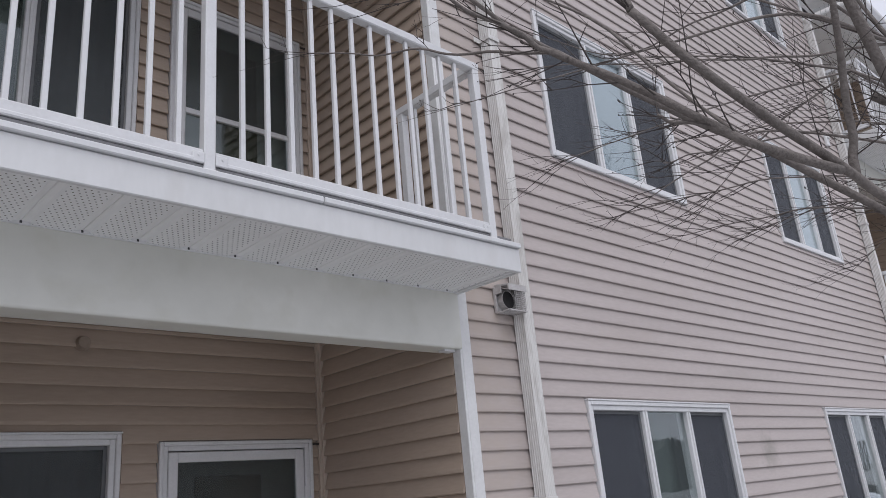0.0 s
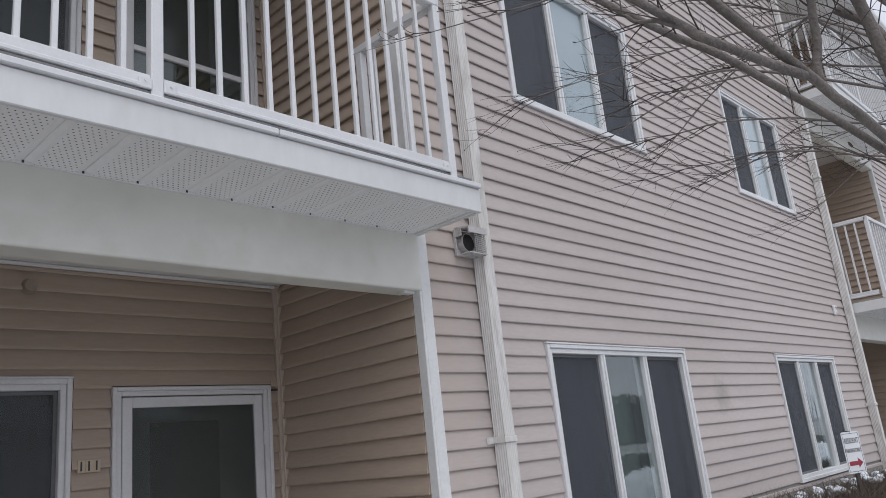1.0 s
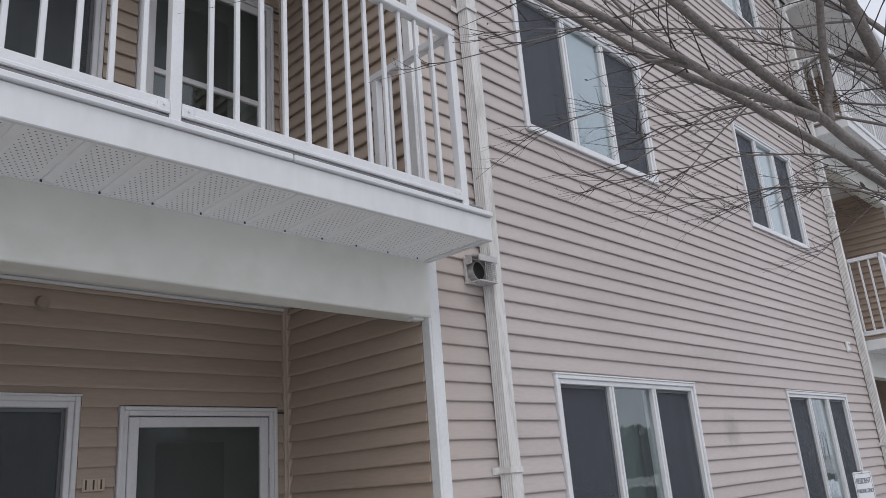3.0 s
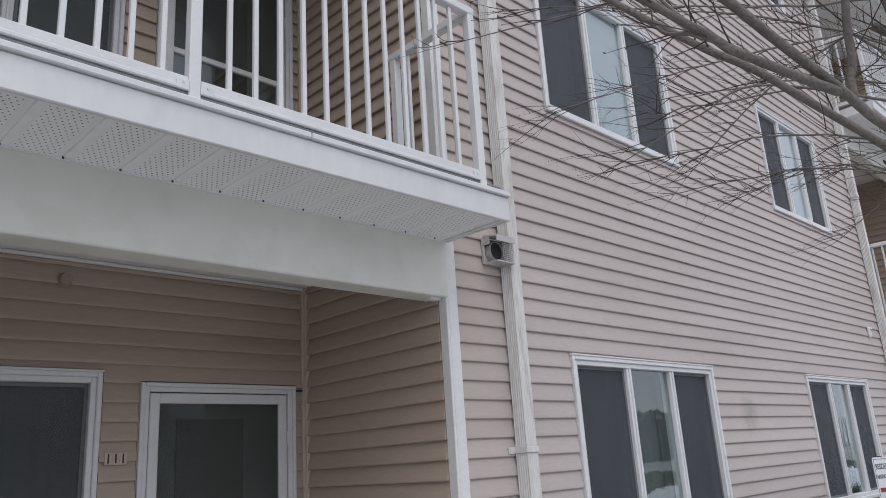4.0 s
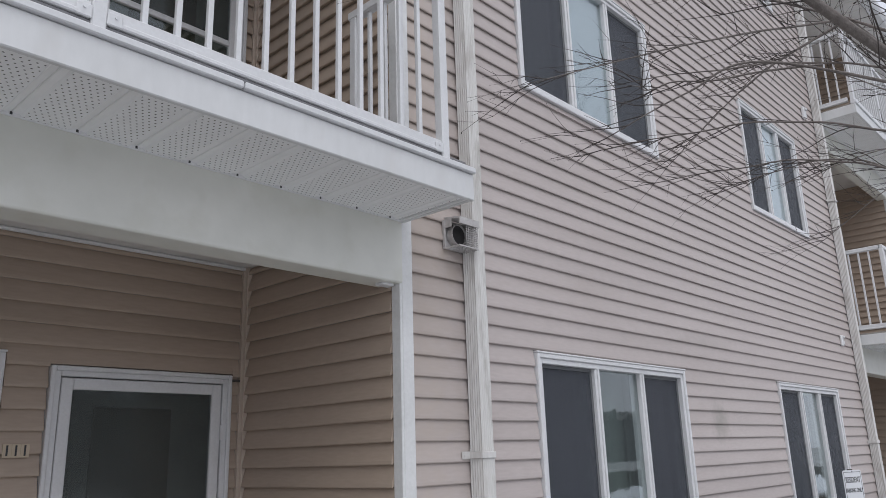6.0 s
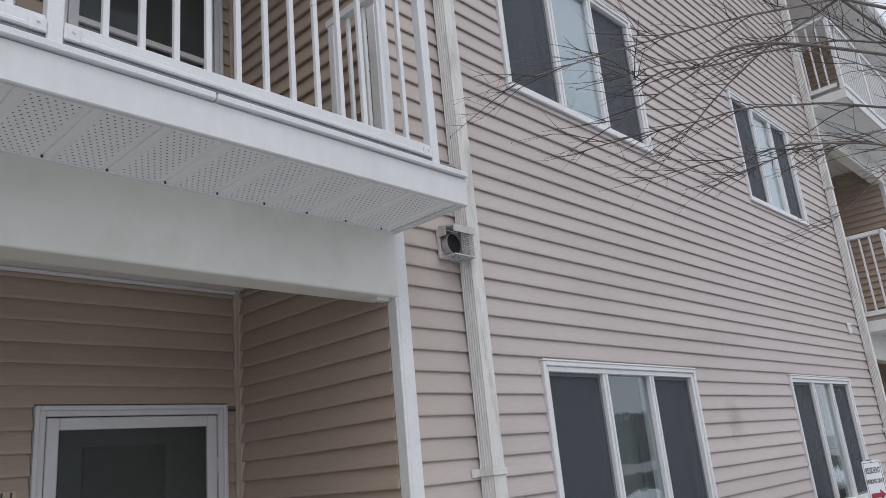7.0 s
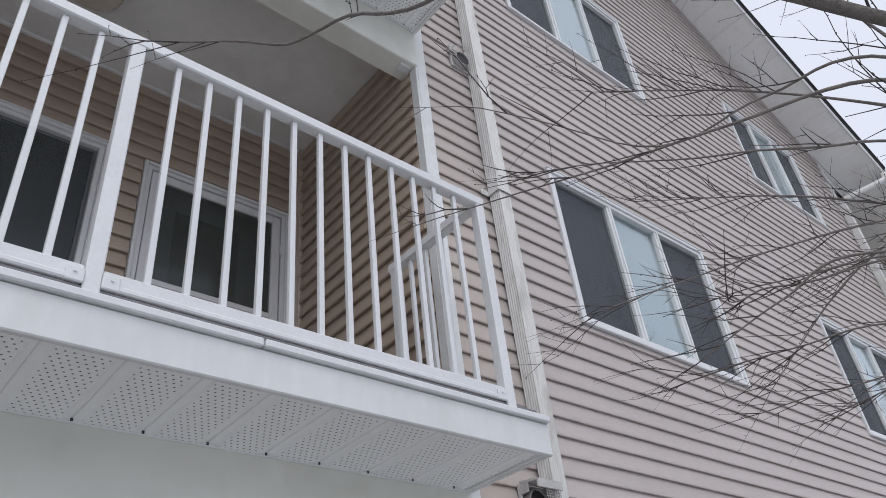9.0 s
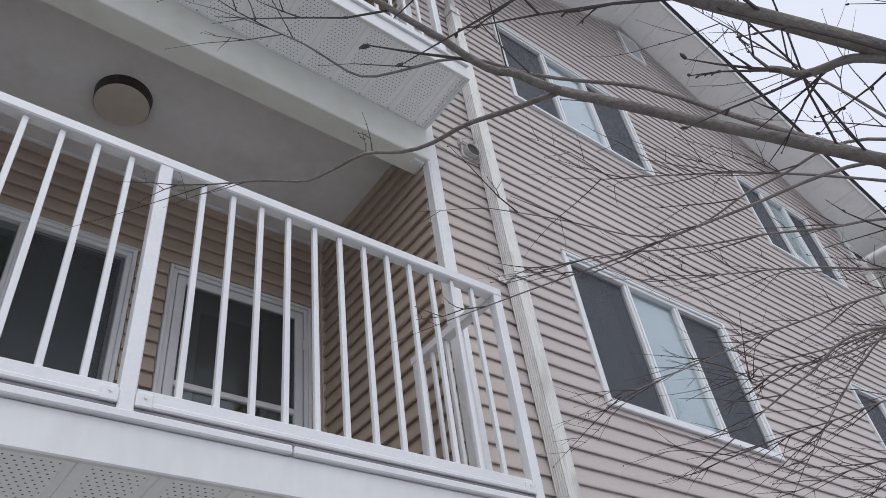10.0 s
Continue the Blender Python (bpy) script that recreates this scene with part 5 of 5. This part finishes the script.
CROTCH = Vector((-0.38, -2.44, 2.12))
KNEE = Vector((-1.46, -1.94, 2.630))
BASE_R = Vector((1.25, -2.55, 2.75))
HIGH = Vector((0.75, -2.15, 3.40))
SIDE = Vector((2.3, -1.6, 4.1))
OUTER = Vector((4.9, -1.9, 4.0))
BOUGHS = [
    # name, points along the limb, radius at start and end, density of shoots, reach of shoots, spread of shoots
    ("limb", [FORK + Vector((-0.02, 0.01, 0.1)), (-0.10, -2.75, 1.80), CROTCH], 0.024, 0.016, 0.0, 0.4, 1.0),
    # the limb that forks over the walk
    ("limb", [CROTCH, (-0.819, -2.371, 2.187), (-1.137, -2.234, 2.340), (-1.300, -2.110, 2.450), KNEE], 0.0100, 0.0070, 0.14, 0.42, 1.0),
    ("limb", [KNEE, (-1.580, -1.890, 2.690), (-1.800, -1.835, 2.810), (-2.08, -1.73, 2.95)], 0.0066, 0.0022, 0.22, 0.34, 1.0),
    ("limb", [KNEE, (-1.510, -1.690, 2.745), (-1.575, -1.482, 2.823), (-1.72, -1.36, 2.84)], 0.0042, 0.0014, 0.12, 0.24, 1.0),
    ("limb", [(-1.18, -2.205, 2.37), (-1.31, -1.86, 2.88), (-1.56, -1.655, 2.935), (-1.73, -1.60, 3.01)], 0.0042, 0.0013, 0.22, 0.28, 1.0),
    # the steep limb with its leader
    ("limb", [CROTCH, (-0.991, -2.407, 2.176), (-1.162, -2.373, 2.235), (-1.485, -2.285, 2.378), (-1.60, -2.21, 2.52)], 0.0112, 0.0080, 0.12, 0.34, 1.0),
    ("limb", [(-1.60, -2.21, 2.52), (-1.66, -2.19, 2.69), (-1.70, -2.20, 2.92)], 0.0078, 0.0040, 0.3, 0.34, 1.0),
    ("limb", [(-1.140, -2.372, 2.240), (-1.155, -2.388, 2.329), (-1.248, -2.442, 2.532), (-1.32, -2.48, 2.80)], 0.0100, 0.0045, 0.30, 0.32, 1.0),
    # the low limb with a sawn stub
    ("limb", [(-1.199, -2.366, 2.238), (-1.402, -2.302, 2.262), (-1.480, -2.250, 2.310), (-1.600, -2.180, 2.380), (-1.70, -2.126, 2.425)], 0.0092, 0.0062, 0.20, 0.22, 1.0),
    ("limb", [(-1.70, -2.126, 2.425), (-1.80, -2.07, 2.48), (-1.95, -2.00, 2.56)], 0.0060, 0.0022, 0.4, 0.25, 1.0),
    ("cut_limb", [(-1.440, -2.272, 2.286), (-1.481, -2.250, 2.303), (-1.505, -2.199, 2.329), (-1.515, -2.178, 2.347)], 0.0048, 0.0031, 0.30, 0.18, 1.0),
    # the leader beside the trunk
    ("limb", [CROTCH, (-0.732, -2.459, 2.123), (-0.890, -2.440, 2.405), (-1.024, -2.424, 2.647), (-1.15, -2.42, 2.95)], 0.0165, 0.0105, 0.30, 0.45, 1.0),
    ("cut_limb", [(-0.80, -2.475, 2.36), (-0.850, -2.43, 2.445), (-0.888, -2.382, 2.496)], 0.0125, 0.0105, 0.25, 0.30, 1.0),
    # the spread over the wall
    ("limb", bow(FORK + Vector((0.03, 0.02, 0.12)), BASE_R, 0.05), 0.0235, 0.0141, 0.25, 0.63, 1.0),
    ("limb", [BASE_R, (0.81, -1.59, 3.24), (0.64, -1.27, 3.16), (0.47, -0.96, 3.00)], 0.0080, 0.0020, 0.40, 0.40, 0.7),
    ("limb", [(0.90, -1.75, 3.20), (0.59, -1.21, 3.21), (0.44, -1.11, 3.18)], 0.0050, 0.0016, 0.40, 0.36, 0.8),
    ("limb", bow(BASE_R + Vector((0.25, 0.30, 0.1)), (1.10, -0.55, 3.24), 0.14), 0.0066, 0.0024, 0.55, 0.5, 0.65),
    ("limb", bow(BASE_R + Vector((0.45, 0.25, -0.1)), (1.60, -0.60, 3.16), 0.16), 0.0066, 0.0024, 0.6, 0.48, 0.65),
    ("limb", bow(BASE_R + Vector((0.9, 0.5, 0.15)), (2.25, -0.75, 3.25), 0.14), 0.0062, 0.0024, 0.6, 0.48, 0.65),
    ("limb", bow(BASE_R + Vector((0.2, 0.2, 0.35)), (1.25, -0.70, 3.65), 0.10), 0.0066, 0.0024, 0.5, 0.55, 0.7),
    ("limb", bow(BASE_R, BASE_R + Vector((1.0, 0.55, 0.35)), 0.03), 0.012, 0.007, 0.5, 0.5, 1.0),
    ("limb", bow(FORK + Vector((0.02, 0.02, 0.16)), HIGH, 0.04), 0.0218, 0.0114, 0.19, 0.63, 1.0),
    ("limb", [HIGH, (0.17, -1.97, 3.41), (-0.09, -1.59, 3.39), (-0.35, -1.27, 3.32), (-0.72, -0.90, 3.21)], 0.0085, 0.0016, 0.20, 0.34, 0.7),
    ("limb", [HIGH, (0.18, -2.00, 3.49), (-0.01, -1.69, 3.49), (-0.24, -1.38, 3.39), (-0.70, -1.11, 3.51)], 0.0070, 0.0015, 0.24, 0.36, 0.8),
    ("limb", [HIGH, (0.33, -1.86, 3.33), (-0.05, -1.47, 3.37), (-0.44, -1.07, 3.40)], 0.0066, 0.0015, 0.28, 0.36, 0.8),
    ("limb", bow(HIGH, (0.30, -0.95, 4.35), 0.08), 0.0075, 0.0018, 0.5, 0.6, 0.8),
    ("limb", bow(HIGH, (0.45, -1.7, 4.9), 0.03), 0.0085, 0.0022, 0.5, 0.7, 0.9),
    ("limb", bow(BASE_R, SIDE, 0.05), 0.012, 0.008, 0.4, 0.5, 1.0),
    ("limb", bow(SIDE, (0.45, -0.58, 3.40), 0.04), 0.0080, 0.0020, 0.6, 0.5, 0.75),
    ("limb", bow(SIDE, (1.75, -0.62, 3.30), 0.10), 0.0085, 0.0020, 0.65, 0.5, 0.75),
    ("limb", bow(SIDE, (0.95, -0.72, 4.15), 0.06), 0.0085, 0.0020, 0.7, 0.55, 0.75),
    ("limb", bow(SIDE, OUTER, 0.05), 0.0095, 0.0085, 0.2, 0.4, 1.0),
    ("limb", bow(OUTER, (3.45, -0.85, 3.58), 0.10), 0.0080, 0.0022, 0.8, 0.6, 0.75),
    ("limb", bow(OUTER, (4.00, -0.80, 3.22), 0.10), 0.0080, 0.0022, 0.8, 0.6, 0.75),
    ("limb", bow(OUTER, (3.00, -0.90, 4.45), 0.08), 0.0080, 0.0022, 0.8, 0.65, 0.8),
    ("limb", bow(OUTER, (3.70, -1.10, 4.95), 0.05), 0.0080, 0.0022, 0.8, 0.65, 0.85),
    ("limb", bow(FORK + Vector((0.05, -0.03, 0.1)), (1.1, -4.3, 4.2), 0.05), 0.0202, 0.0044, 0.50, 0.73, 1.0),
]
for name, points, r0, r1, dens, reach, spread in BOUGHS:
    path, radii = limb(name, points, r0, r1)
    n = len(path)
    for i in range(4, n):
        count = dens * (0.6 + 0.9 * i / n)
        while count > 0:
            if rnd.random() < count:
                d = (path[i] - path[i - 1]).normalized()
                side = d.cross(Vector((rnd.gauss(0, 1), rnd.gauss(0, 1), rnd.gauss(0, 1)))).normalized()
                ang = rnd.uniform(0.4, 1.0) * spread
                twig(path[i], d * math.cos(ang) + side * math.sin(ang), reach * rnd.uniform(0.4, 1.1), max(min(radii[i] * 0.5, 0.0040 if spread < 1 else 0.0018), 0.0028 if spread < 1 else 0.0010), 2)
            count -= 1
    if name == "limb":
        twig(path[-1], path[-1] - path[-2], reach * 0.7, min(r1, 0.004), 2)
tree = tagged(anchor("tree", 0.55, -3.36, 0), "bare grey-barked young tree with many fine twigs in winter", "tree")
boughs.append(part("twig_growth", TWIGS, BARK_FINE, None, "fine dark twigs with buds"))
settle(tree, boughs)

# ---- what the panes mirror ----
wood = Shape()
for layer in range(3):
    yw, tall = -62 - 14 * layer, 6.2 + 1.6 * layer
    n = 760
    wv = []
    for i in range(n + 1):
        x = -190 + 0.5 * i
        hill = noise.noise(Vector((x * 0.035, layer * 9.0, 1))) * 1.6
        crown = abs(noise.noise(Vector((x * 0.23, layer * 5.0, 4)))) * 2.6
        fringe = noise.noise(Vector((x * 1.1, layer * 3.0, 8))) * 0.7 + noise.noise(Vector((x * 2.9, layer, 12))) * 0.12
        h = max(tall + hill + crown + fringe, 2.0)
        wv += [(x, yw, -0.1), (x, yw, h), (x, yw - 2.0, h - 0.6), (x, yw - 2.0, -0.1)]
    wood.add(wv, [(4 * i + k, 4 * i + 4 + k, 4 * i + 5 + k, 4 * i + 1 + k) for i in range(n) for k in range(3)])
tagged(wood.make("far_woods", FAR_WOOD), "line of bare woods beyond the lot, paled for haze", "woods", kind="stuff")

bank = Shape()
bv, bf = [], []
for i in range(61):
    x = -30 + i
    for j, (dy, h) in enumerate(((0, 0), (0.5, 0.5), (1.1, 0.75), (1.8, 0.6), (2.6, 0))):
        bv.append((x, -9.6 + dy, max(0, h * (0.8 + 0.5 * noise.noise(Vector((x * 0.5, dy, 2))))) - 0.03))
for i in range(60):
    for j in range(4):
        bf.append((i * 5 + j, (i + 1) * 5 + j, (i + 1) * 5 + j + 1, i * 5 + j + 1))
tagged(mesh_object("snow_bank", bv, bf, SNOW, smooth=True), "ploughed snow bank beside the parking lot", "snow bank")


def car(x, y, turn):
    root = tagged(anchor("parked_car", x, y, 0.0), "silver parked car beyond the snow bank", "car")
    root.rotation_euler = (0, 0, radians(turn))
    side = [(-2.2, 0.35), (-2.25, 0.75), (-1.9, 0.95), (-1.1, 1.02), (-0.55, 1.45), (0.95, 1.48), (1.75, 1.05), (2.2, 0.98), (2.25, 0.4)]
    body = Shape().extrude([(px, -0.85, pz) for px, pz in side], (0, 0, 0), (0, 1.7, 0))
    part("body", body, CAR_PAINT, root)
    glass = Shape().extrude([(px, -0.87, pz) for px, pz in ((-0.95, 1.05), (-0.5, 1.38), (0.9, 1.40), (1.5, 1.08))], (0, 0, 0), (0, 1.74, 0))
    part("side_window", glass, DARK, root)
    for wx in (-1.4, 1.4):
        for wy in (-0.78, 0.78):
            wh = part("wheel", Shape().cylinder((wx, wy - 0.11, 0.33), (wx, wy + 0.11, 0.33), 0.33, 0.33, 24), TYRE, root)
            part("rim", Shape().cylinder((wx, wy - 0.115, 0.33), (wx, wy + 0.115, 0.33), 0.2, 0.2, 16), STEEL, wh)


car(7.5, -12.5, 4)
car(12.5, -12.7, 184)
